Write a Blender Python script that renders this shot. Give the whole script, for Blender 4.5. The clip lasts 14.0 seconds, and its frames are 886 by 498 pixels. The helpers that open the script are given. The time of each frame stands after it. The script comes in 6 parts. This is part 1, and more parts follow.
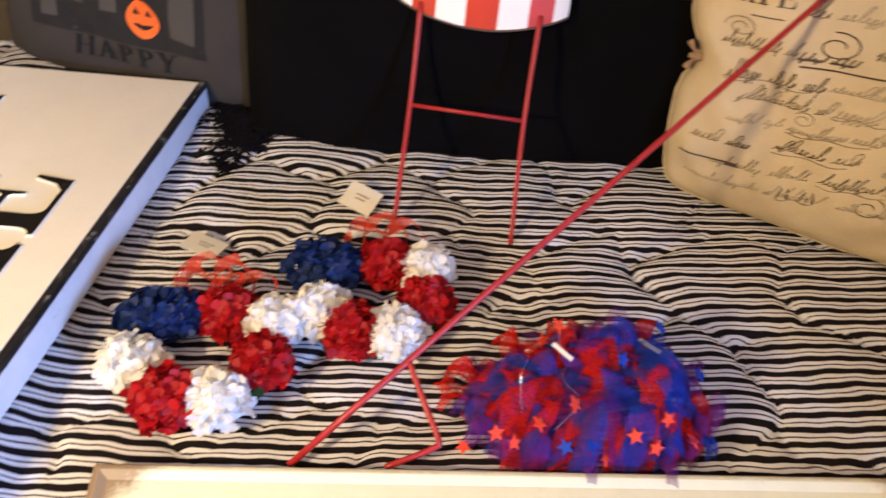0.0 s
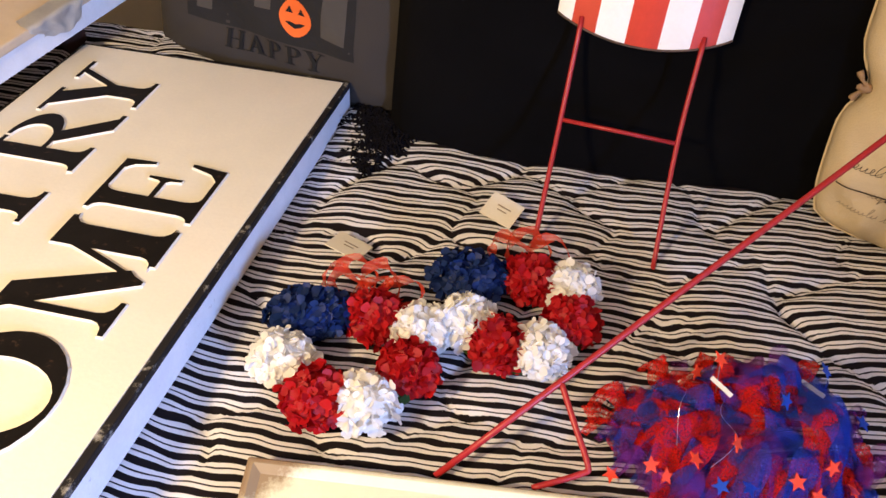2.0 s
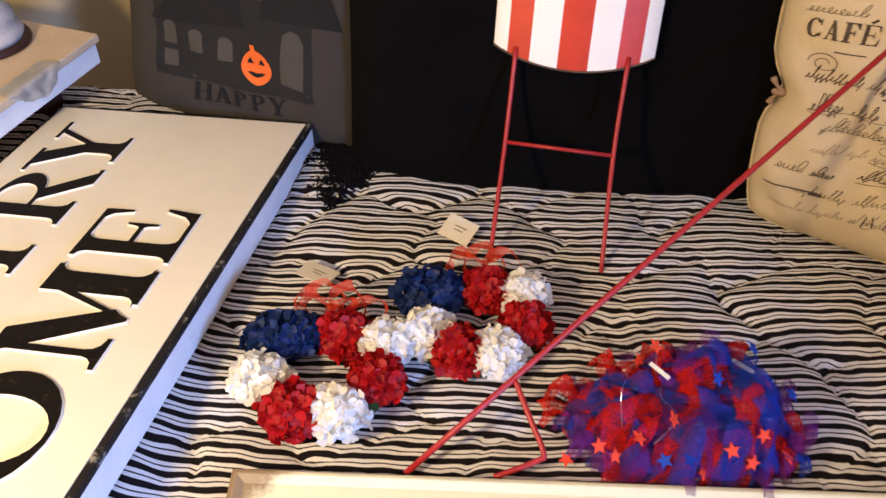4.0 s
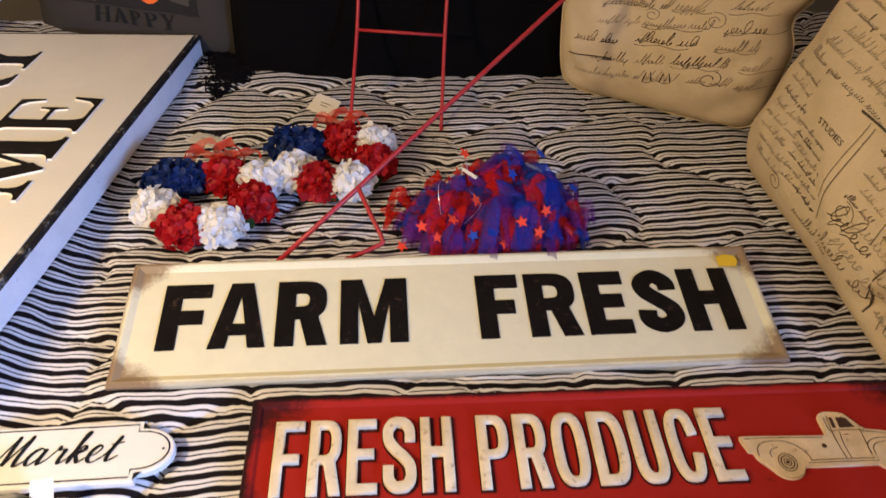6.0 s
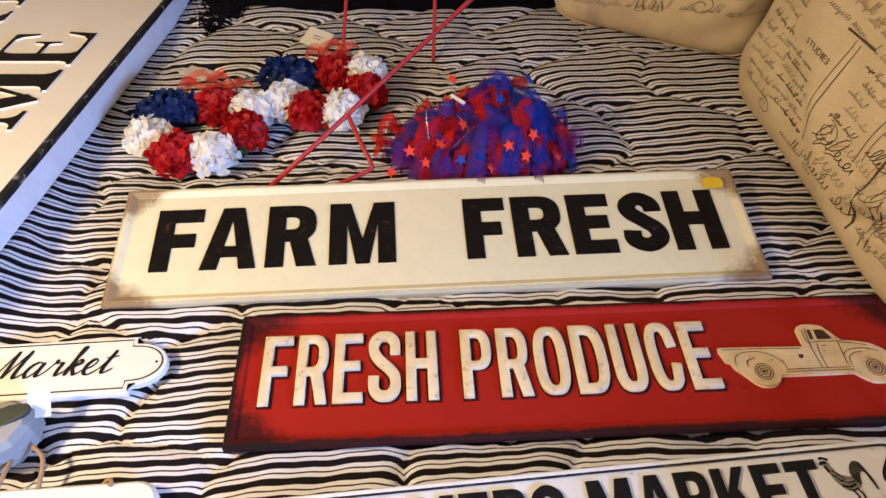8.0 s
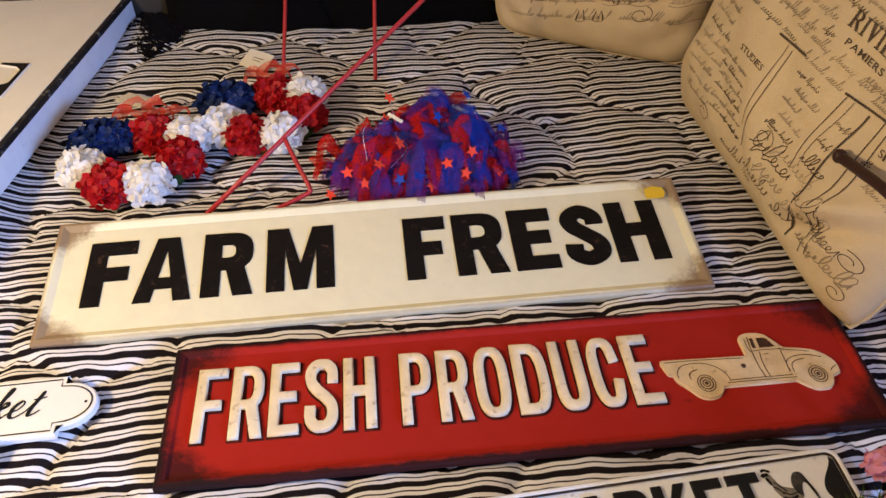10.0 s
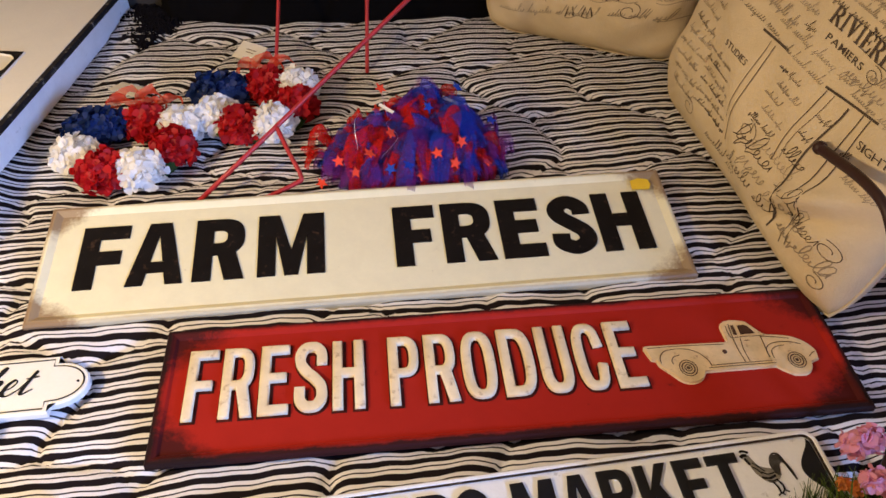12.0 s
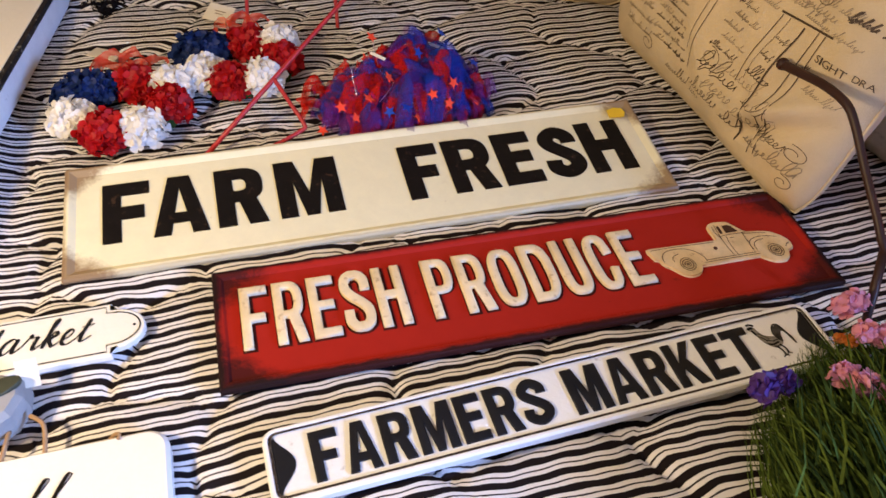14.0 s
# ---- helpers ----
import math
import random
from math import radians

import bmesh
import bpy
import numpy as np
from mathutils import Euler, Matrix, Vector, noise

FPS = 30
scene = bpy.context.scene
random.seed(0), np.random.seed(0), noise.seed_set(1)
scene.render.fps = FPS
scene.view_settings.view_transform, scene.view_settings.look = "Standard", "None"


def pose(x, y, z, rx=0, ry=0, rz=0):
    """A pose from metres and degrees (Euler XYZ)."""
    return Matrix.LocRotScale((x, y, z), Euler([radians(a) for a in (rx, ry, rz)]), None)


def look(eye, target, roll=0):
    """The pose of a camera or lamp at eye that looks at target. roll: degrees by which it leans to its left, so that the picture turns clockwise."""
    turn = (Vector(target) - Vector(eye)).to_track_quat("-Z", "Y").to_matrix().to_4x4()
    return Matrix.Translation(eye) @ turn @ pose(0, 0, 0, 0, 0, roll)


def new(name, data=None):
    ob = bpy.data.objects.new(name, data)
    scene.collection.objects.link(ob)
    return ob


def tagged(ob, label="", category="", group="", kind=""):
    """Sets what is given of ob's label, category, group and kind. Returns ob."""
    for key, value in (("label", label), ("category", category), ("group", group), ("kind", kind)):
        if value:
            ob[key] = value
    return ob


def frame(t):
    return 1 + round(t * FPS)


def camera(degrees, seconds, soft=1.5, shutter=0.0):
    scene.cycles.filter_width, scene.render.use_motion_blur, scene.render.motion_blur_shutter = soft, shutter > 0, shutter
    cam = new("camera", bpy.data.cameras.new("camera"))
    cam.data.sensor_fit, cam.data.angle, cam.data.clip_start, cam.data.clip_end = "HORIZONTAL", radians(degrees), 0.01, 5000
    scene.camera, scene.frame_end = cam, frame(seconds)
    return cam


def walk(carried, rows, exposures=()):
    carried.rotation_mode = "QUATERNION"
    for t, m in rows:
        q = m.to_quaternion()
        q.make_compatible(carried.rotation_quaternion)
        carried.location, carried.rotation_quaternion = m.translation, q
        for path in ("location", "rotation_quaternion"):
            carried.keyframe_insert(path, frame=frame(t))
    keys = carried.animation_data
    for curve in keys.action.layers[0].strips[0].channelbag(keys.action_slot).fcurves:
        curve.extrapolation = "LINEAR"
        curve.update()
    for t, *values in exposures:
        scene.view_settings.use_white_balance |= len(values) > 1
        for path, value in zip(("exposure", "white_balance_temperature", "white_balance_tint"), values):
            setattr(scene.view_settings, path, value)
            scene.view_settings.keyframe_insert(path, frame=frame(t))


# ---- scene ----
cam = camera(56.7, 14.0, soft=1.5, shutter=0.5)
PATH = [
    (0, (-0.132, -0.219, 0.669), (0.0, 1.223, -0.711), 5.7),
    (0.2, (-0.158, -0.216, 0.667), (-0.067, 1.218, -0.724), 6.4),
    (0.5, (-0.191, -0.218, 0.668), (-0.164, 1.226, -0.715), 6.4),
    (0.7, (-0.209, -0.219, 0.668), (-0.222, 1.229, -0.711), 6.0),
    (1, (-0.221, -0.215, 0.663), (-0.246, 1.228, -0.721), 6.1),
    (1.2, (-0.224, -0.208, 0.664), (-0.251, 1.215, -0.741), 6.0),
    (1.5, (-0.225, -0.204, 0.665), (-0.251, 1.216, -0.744), 5.8),
    (1.7, (-0.223, -0.208, 0.663), (-0.252, 1.233, -0.723), 5.7),
    (2, (-0.221, -0.208, 0.664), (-0.251, 1.235, -0.719), 5.7),
    (2.2, (-0.218, -0.213, 0.664), (-0.261, 1.231, -0.718), 5.2),
    (4.3, (-0.155, -0.308, 0.717), (-0.176, 1.198, -0.598), 1.2),
    (4.5, (-0.135, -0.357, 0.726), (-0.161, 1.157, -0.581), 1.2),
    (4.8, (-0.123, -0.441, 0.738), (-0.141, 1.103, -0.533), 1.9),
    (5, (-0.117, -0.481, 0.741), (-0.115, 1.062, -0.531), 1.9),
    (5.2, (-0.103, -0.518, 0.736), (-0.084, 1.031, -0.529), 2.1),
    (5.5, (-0.074, -0.555, 0.726), (-0.017, 0.978, -0.558), 1.3),
    (5.8, (-0.070, -0.577, 0.709), (0.057, 0.928, -0.601), 1.6),
    (6, (-0.071, -0.595, 0.696), (0.059, 0.91, -0.614), 1.5),
    (6.2, (-0.062, -0.606, 0.691), (0.033, 0.886, -0.637), 1.0),
    (6.5, (-0.048, -0.623, 0.676), (0.025, 0.841, -0.684), 0.6),
    (6.8, (-0.030, -0.630, 0.671), (0.068, 0.811, -0.712), 0.6),
    (7, (-0.03, -0.629, 0.676), (0.083, 0.802, -0.716), 0.9),
    (7.2, (-0.038, -0.639, 0.673), (0.079, 0.809, -0.701), 1.2),
    (7.5, (-0.041, -0.644, 0.676), (0.065, 0.802, -0.702), 0.8),
    (8, (-0.042, -0.637, 0.675), (0.052, 0.801, -0.711), 0.2),
    (8.2, (-0.034, -0.631, 0.675), (0.052, 0.796, -0.723), 0.0),
    (8.5, (-0.017, -0.621, 0.677), (0.074, 0.809, -0.72), -0.6),
    (8.8, (-0.003, -0.613, 0.674), (0.096, 0.813, -0.725), -1.3),
    (9, (0.001, -0.609, 0.672), (0.116, 0.816, -0.726), -0.9),
    (9.2, (0.003, -0.61, 0.674), (0.128, 0.826, -0.712), -0.8),
    (11.3, (0.009, -0.638, 0.669), (0.195, 0.817, -0.691), 0.5),
    (11.5, (0.01, -0.638, 0.669), (0.201, 0.814, -0.693), 0.8),
    (11.8, (0.008, -0.640, 0.668), (0.188, 0.798, -0.711), 0.7),
    (12, (0.005, -0.646, 0.67), (0.175, 0.809, -0.692), 0.4),
    (12.2, (0.005, -0.653, 0.666), (0.193, 0.805, -0.690), 0.9),
    (12.5, (-0.006, -0.655, 0.667), (0.263, 0.79, -0.689), 2.0),
    (12.8, (-0.037, -0.666, 0.679), (0.273, 0.767, -0.680), 1.1),
    (13, (-0.054, -0.68, 0.679), (0.26, 0.726, -0.708), 1.6),
    (13.2, (-0.078, -0.695, 0.680), (0.272, 0.702, -0.707), 2.7),
    (13.5, (-0.118, -0.702, 0.69), (0.296, 0.691, -0.684), 3.6),
    (13.8, (-0.150, -0.715, 0.673), (0.275, 0.654, -0.722), 3.6),
    (14, (-0.159, -0.713, 0.678), (0.264, 0.655, -0.719), 3.1),
]
walk(cam, [(t, look(eye, target, roll)) for t, eye, target, roll in PATH], [(0.0, 0.87), (1.0, 0.87), (1.5, 0.71), (2.0, 0.81), (4.4, 0.75), (5.0, 0.77), (5.5, 0.51), (6.4, 0.31), (7.3, 0.47), (9.0, 0.43), (12.0, 0.39), (14.0, 0.45)])

# ---- light: an unseen warm lamp on one side, bluish daylight from a window behind the camera ----
world = bpy.data.worlds.new("world")
scene.world = world
world.use_nodes = True
world.node_tree.nodes["Background"].inputs[0].default_value = (0.75, 0.8, 1.0, 1)
world.node_tree.nodes["Background"].inputs[1].default_value = 0.012
scene.view_settings.exposure = 0.0


def lamp(name, kind, at, target, power, colour, size=0.2, size_y=None):
    data = bpy.data.lights.new(name, kind)
    data.energy, data.color = power, colour
    if kind == "AREA":
        data.shape = "RECTANGLE"
        data.size, data.size_y = size, size_y or size
    else:
        data.shadow_soft_size = size
    ob = new(name, data)
    ob.matrix_world = look(at, target)
    return ob


WARM, DAY = (1.0, 0.745, 0.425), (0.26, 0.44, 1.0)
# lamp inferred from the shadows; no fixture is built, height set for falloff
lamp("warm_side_light", "POINT", (-0.90, -0.40, 0.72), (0, 0, 0), 37.5, WARM, 0.06)
lamp("window_light", "AREA", (1.75, -2.025, 0.86), (-0.2, -0.1, 0.0), 172.0, DAY, 0.9, 0.5)


# ---- materials ----
def nodes_of(name):
    m = bpy.data.materials.new(name)
    m.use_nodes = True
    t = m.node_tree
    return m, t, t.nodes["Principled BSDF"]


def nd(t, kind, **inputs):
    n = t.nodes.new(kind)
    for key, value in inputs.items():
        n.inputs[key.replace("_", " ")].default_value = value
    return n


def math_node(t, op, a, b=None, clamp=False):
    n = t.nodes.new("ShaderNodeMath")
    n.operation, n.use_clamp = op, clamp
    for k, v in enumerate((a, b)):
        if v is None:
            continue
        if hasattr(v, "is_linked"):
            t.links.new(v, n.inputs[k])
        else:
            n.inputs[k].default_value = v
    return n.outputs[0]


def mix_node(t, fac, a, b, mode="MIX"):
    n = t.nodes.new("ShaderNodeMix")
    n.data_type, n.blend_type = "RGBA", mode
    for sock, v in ((n.inputs[0], fac), (n.inputs[6], a), (n.inputs[7], b)):
        if hasattr(v, "is_linked"):
            t.links.new(v, sock)
        elif sock.type == "RGBA":
            sock.default_value = (*v[:3], 1)
        else:
            sock.default_value = v
    return n.outputs[2]


def noise_node(t, scale, detail=4.0, rough=0.6, coord="Object"):
    c = t.nodes.new("ShaderNodeTexCoord")
    n = nd(t, "ShaderNodeTexNoise", Scale=scale, Detail=detail, Roughness=rough)
    t.links.new(c.outputs[coord], n.inputs["Vector"])
    return n.outputs[0]


def ramp(t, fac, stops, mode="LINEAR"):
    n = t.nodes.new("ShaderNodeValToRGB")
    n.color_ramp.interpolation = mode
    while len(n.color_ramp.elements) < len(stops):
        n.color_ramp.elements.new(0.5)
    for e, (p, c) in zip(n.color_ramp.elements, stops):
        e.position, e.color = p, (c, c, c, 1) if isinstance(c, (int, float)) else (*c, 1)
    t.links.new(fac, n.inputs[0])
    return n.outputs[0]


def add_bump(t, p, height, strength, distance):
    b = nd(t, "ShaderNodeBump", Strength=strength, Distance=distance)
    t.links.new(height, b.inputs["Height"])
    t.links.new(b.outputs[0], p.inputs["Normal"])


def surface(name, colour, rough=0.6, metal=0.0, vary=0.12, scale=14.0, grain=220.0, bump=0.15, dirt=None, dirt_amount=0.5, gloss=0.5):
    """Colour with stains at a large scale and grain at a small one."""
    m, t, p = nodes_of(name)
    big, small = noise_node(t, scale, 5), noise_node(t, grain, 3)
    dark, light = [c * (1 - vary) for c in colour], [min(1, c * (1 + vary)) for c in colour]
    c = mix_node(t, ramp(t, big, [(0.3, 0), (0.7, 1)]), dark, light)
    c = mix_node(t, math_node(t, "MULTIPLY", small, 0.35), c, [x * 0.75 for x in colour])
    if dirt:
        spots = ramp(t, noise_node(t, scale * 2.6, 8, 0.7), [(0.64 - 0.12 * dirt_amount, 0), (0.74, 1)])
        c = mix_node(t, spots, c, dirt)
    t.links.new(c, p.inputs["Base Color"])
    p.inputs["Roughness"].default_value, p.inputs["Metallic"].default_value = rough, metal
    p.inputs["Specular IOR Level"].default_value = gloss
    if bump:
        add_bump(t, p, small, bump, 0.002)
    return m


def striped_ticking():
    m, t, p = nodes_of("striped_ticking")
    uv = t.nodes.new("ShaderNodeUVMap")
    sep = t.nodes.new("ShaderNodeSeparateXYZ")
    t.links.new(uv.outputs[0], sep.inputs[0])
    f = math_node(t, "FRACT", math_node(t, "DIVIDE", sep.outputs[1], 0.0174))
    black, white, line = (0.0140, 0.0105, 0.0115), (0.79, 0.76, 0.74), (0.032, 0.028, 0.031)
    c = ramp(t, f, [(0.0, black), (0.395, black), (0.425, white), (0.635, white), (0.655, line), (0.735, line), (0.755, white), (0.975, white), (1.0, black)])
    weave = noise_node(t, 900.0, 2)
    fold = noise_node(t, 9.0, 4)
    c = mix_node(t, math_node(t, "MULTIPLY", fold, 0.28), c, (0.45, 0.42, 0.40), "MULTIPLY")
    t.links.new(c, p.inputs["Base Color"])
    p.inputs["Roughness"].default_value = 0.95
    p.inputs["Specular IOR Level"].default_value = 0.06
    add_bump(t, p, math_node(t, "ADD", weave, math_node(t, "MULTIPLY", noise_node(t, 60.0, 3), 1.5)), 0.25, 0.003)
    return m


def distressed(name, base, stain, deep, half_w, half_h, reach, rough=0.45, edge=0.02, edge_mix=0.9, gloss=0.4, smudge=0.0):
    """Paint that has worn and rusted, most of all at the plate's corners and along its rim."""
    m, t, p = nodes_of(name)
    c = t.nodes.new("ShaderNodeTexCoord")
    sep = t.nodes.new("ShaderNodeSeparateXYZ")
    t.links.new(c.outputs["Object"], sep.inputs[0])
    dx = math_node(t, "SUBTRACT", half_w, math_node(t, "ABSOLUTE", sep.outputs[0]))
    dy = math_node(t, "SUBTRACT", half_h, math_node(t, "ABSOLUTE", sep.outputs[1]))
    corner = math_node(t, "ADD", math_node(t, "MULTIPLY", dx, 0.85), math_node(t, "MULTIPLY", dy, 0.95))
    rim = math_node(t, "MINIMUM", dx, dy)
    cloud, fine = noise_node(t, 34.0, 9, 0.75), noise_node(t, 160.0, 5, 0.7)
    near = math_node(t, "SUBTRACT", 1.0, math_node(t, "DIVIDE", corner, reach), True)
    wear = math_node(t, "MULTIPLY", near, math_node(t, "ADD", cloud, math_node(t, "MULTIPLY", fine, 0.6)))
    spots = ramp(t, wear, [(0.24, 0), (0.46, 1)])
    col = mix_node(t, ramp(t, cloud, [(0.25, 0), (0.75, 1)]), base, [x * 0.88 for x in base])
    col = mix_node(t, math_node(t, "MULTIPLY", spots, 0.85), col, stain)
    band = math_node(t, "SUBTRACT", 1.0, math_node(t, "DIVIDE", rim, edge), True)
    patchy = math_node(t, "ADD", math_node(t, "MULTIPLY", noise_node(t, 9.0, 7, 0.75), 1.15), math_node(t, "MULTIPLY", fine, 0.35))
    col = mix_node(t, math_node(t, "MULTIPLY", ramp(t, math_node(t, "MULTIPLY", band, patchy), [(0.34, 0), (0.56, 1)]), edge_mix), col, deep)
    if smudge:
        col = mix_node(t, math_node(t, "MULTIPLY", ramp(t, noise_node(t, 17.0, 9, 0.72), [(0.64, 0), (0.74, 1)]), smudge), col, deep)
    scratch = ramp(t, noise_node(t, 75.0, 8, 0.75), [(0.66, 0), (0.71, 1)])
    col = mix_node(t, math_node(t, "MULTIPLY", scratch, 0.35), col, deep)
    t.links.new(col, p.inputs["Base Color"])
    p.inputs["Roughness"].default_value = rough
    p.inputs["Specular IOR Level"].default_value = gloss
    add_bump(t, p, fine, 0.12, 0.002)
    return m


def sheer(name, colour, clear):
    m, t, p = nodes_of(name)
    t.nodes.remove(p)
    mesh_wave = noise_node(t, 500.0, 2)
    c = mix_node(t, mesh_wave, colour, [min(1, x * 1.5) for x in colour])
    d, tr, cl = t.nodes.new("ShaderNodeBsdfDiffuse"), t.nodes.new("ShaderNodeBsdfTranslucent"), t.nodes.new("ShaderNodeBsdfTransparent")
    t.links.new(c, d.inputs[0]), t.links.new(c, tr.inputs[0])
    a, b = t.nodes.new("ShaderNodeMixShader"), t.nodes.new("ShaderNodeMixShader")
    a.inputs[0].default_value, b.inputs[0].default_value = 0.45, clear
    t.links.new(d.outputs[0], a.inputs[1]), t.links.new(tr.outputs[0], a.inputs[2])
    t.links.new(a.outputs[0], b.inputs[1]), t.links.new(cl.outputs[0], b.inputs[2])
    t.links.new(b.outputs[0], t.nodes["Material Output"].inputs[0])
    return m


def petal(name, colour, vary=0.15):
    m, t, p = nodes_of(name)
    t.nodes.remove(p)
    geo = t.nodes.new("ShaderNodeNewGeometry")
    c = mix_node(t, geo.outputs["Random Per Island"], [x * (1 - vary) for x in colour], [min(1, x * (1 + vary)) for x in colour])
    c = mix_node(t, math_node(t, "MULTIPLY", noise_node(t, 420.0, 3), 0.3), c, [x * 0.8 for x in colour])
    d, tr, g, a, b = (t.nodes.new("ShaderNode" + k) for k in ("BsdfDiffuse", "BsdfTranslucent", "BsdfGlossy", "MixShader", "MixShader"))
    t.links.new(c, d.inputs[0]), t.links.new(c, tr.inputs[0])
    g.inputs["Roughness"].default_value = 0.55
    a.inputs[0].default_value, b.inputs[0].default_value = 0.40, 0.02
    t.links.new(d.outputs[0], a.inputs[1]), t.links.new(tr.outputs[0], a.inputs[2])
    t.links.new(a.outputs[0], b.inputs[1]), t.links.new(g.outputs[0], b.inputs[2])
    t.links.new(b.outputs[0], t.nodes["Material Output"].inputs[0])
    return m


M_TICKING = striped_ticking()
M_CREAM = distressed("cream_enamel", (0.84, 0.775, 0.51), (0.22, 0.12, 0.05), (0.20, 0.11, 0.05), 0.383, 0.089, 0.085, edge=0.009, edge_mix=0.42, smudge=0.12)
M_RED_PAINT = distressed("red_enamel", (0.37, 0.019, 0.011), (0.02, 0.008, 0.008), (0.015, 0.008, 0.008), 0.3575, 0.084, 0.105, edge=0.0155, edge_mix=0.94, rough=0.6, gloss=0.08, smudge=0.85)
M_BLACK_INK = surface("worn_black_paint", gloss=0.1, colour=(0.0085, 0.0065, 0.0055), rough=0.5, vary=0.3, scale=30, dirt=(0.09, 0.05, 0.03), dirt_amount=0.35, bump=0.05)
M_OUTLINE = surface("brown_black_outline", (0.055, 0.012, 0.008), 0.8, vary=0.5, scale=60, dirt=(0.30, 0.03, 0.02), dirt_amount=0.4, gloss=0.04)
M_SEPIA = surface("sepia_line_paint", (0.075, 0.035, 0.02), 0.6, vary=0.4, scale=60, gloss=0.2)
M_BORDER = surface("worn_border_paint", (0.035, 0.024, 0.018), 0.6, vary=0.5, scale=40, dirt=(0.34, 0.28, 0.20), dirt_amount=0.7, gloss=0.2)
M_ROOSTER_GREY = surface("grey_print", (0.24, 0.215, 0.17), 0.6, vary=0.5, scale=160, gloss=0.2)
M_ROOSTER_DARK = surface("dark_grey_print", (0.060, 0.054, 0.046), 0.6, vary=0.6, scale=200, gloss=0.2)
M_RELIEF = surface("aged_ivory_relief", (0.80, 0.65, 0.41), 0.7, gloss=0.15, vary=0.14, scale=30, dirt=(0.30, 0.17, 0.10), dirt_amount=0.6, bump=0.15)
M_TRUCK = surface("tan_truck_paint", (0.74, 0.54, 0.28), 0.7, gloss=0.15, vary=0.18, scale=40, dirt=(0.30, 0.15, 0.08), dirt_amount=0.5, bump=0.15)
M_BOARD = surface("whitewashed_board", (0.84, 0.78, 0.65), 0.55, vary=0.05, scale=8, bump=0.1)
M_EDGE_WHITE = surface("white_board_side", (0.78, 0.78, 0.78), 0.6, vary=0.08, scale=20, dirt=(0.2, 0.18, 0.16), dirt_amount=0.1)
M_EDGE_BLACK = surface("black_chipped_edge", (0.014, 0.012, 0.012), 0.6, vary=0.3, scale=17, dirt=(0.60, 0.56, 0.48), dirt_amount=0.75, gloss=0.2)
M_ENAMEL = surface("white_enamel", (0.83, 0.81, 0.74), 0.22, vary=0.03, scale=10, bump=0.02)
M_ENAMEL_INK = surface("black_enamel", gloss=0.2, colour=(0.012, 0.012, 0.014), rough=0.35, vary=0.25, scale=30, bump=0.03)
M_TIN = surface("embossed_tin", (0.85, 0.84, 0.80), 0.35, vary=0.05, scale=18, dirt=(0.30, 0.26, 0.20), dirt_amount=0.1)
M_RED_METAL = surface("red_painted_wire", (0.40, 0.018, 0.020), 0.4, vary=0.12, scale=60, bump=0.05)
M_HAT_WHITE = surface("hat_white_paint", (0.95, 0.93, 0.88), 0.4, vary=0.03, scale=18, dirt=(0.25, 0.2, 0.14), dirt_amount=0.05)
M_HAT_RED = surface("hat_red_paint", (0.62, 0.050, 0.022), 0.4, vary=0.15, scale=18)
M_HEAD_RED = surface("dark_red_tin", (0.16, 0.012, 0.018), 0.45, vary=0.2, scale=40)
M_PAPER = surface("dull_crumpled_cloth", (0.66, 0.62, 0.54), 0.8, vary=0.15, scale=30)
M_CHALK = surface("dull_chalk_paint", (0.44, 0.42, 0.40), 0.85, vary=0.12, scale=30, dirt=(0.2, 0.16, 0.12), dirt_amount=0.4, gloss=0.15)
M_RUST = surface("rusty_rim", (0.10, 0.06, 0.04), 0.7, vary=0.4, scale=60)
M_PETAL_W = petal("white_petal", (0.97, 0.95, 0.90), 0.02)
M_PETAL_R = petal("red_petal", (0.50, 0.006, 0.010), 0.22)
M_PETAL_B = petal("navy_petal", (0.010, 0.031, 0.14), 0.3)
M_RIBBON = sheer("sheer_red_ribbon", (0.74, 0.07, 0.035), 0.40)
M_CARD = surface("cream_card", (0.78, 0.72, 0.58), 0.7, vary=0.04, scale=20, bump=0.05)
M_TULLE_R = sheer("red_tulle", (0.60, 0.020, 0.012), 0.44)
M_TULLE_B = sheer("blue_tulle", (0.018, 0.050, 0.36), 0.46)
M_TULLE_P = sheer("purple_tulle", (0.19, 0.030, 0.22), 0.60)
M_STAR_R = surface("red_foil_star", (0.90, 0.075, 0.03), 0.6, 0.0, vary=0.1, scale=40, gloss=0.12)
M_STAR_B = surface("blue_foil_star", (0.015, 0.06, 0.36), 0.6, 0.0, vary=0.1, scale=40, gloss=0.15)
M_WIRE = surface("silver_wire", (0.7, 0.7, 0.72), 0.3, 0.9, vary=0.05)
M_LINEN = surface("printed_linen", (0.64, 0.51, 0.325), 0.95, vary=0.12, scale=9, grain=420, bump=0.45, gloss=0.1)
M_PRINT = surface("faded_print_ink", gloss=0.08, colour=(0.095, 0.070, 0.052), rough=0.9, vary=0.35, scale=50, bump=0)
M_PRINT_PALE = surface("pale_print_ink", (0.30, 0.235, 0.16), 0.9, vary=0.3, scale=50, bump=0)
M_GREY_CLOTH = surface("grey_cotton", (0.033, 0.027, 0.022), 0.95, vary=0.1, scale=8, grain=500, bump=0.3)
M_GREY_DARK = surface("charcoal_print", (0.0100, 0.0087, 0.0080), 0.95, vary=0.12, scale=20, bump=0.1)
M_GREY_BLACK = surface("black_print", (0.0045, 0.0038, 0.0038), 0.95, vary=0.2, scale=20, bump=0.1)
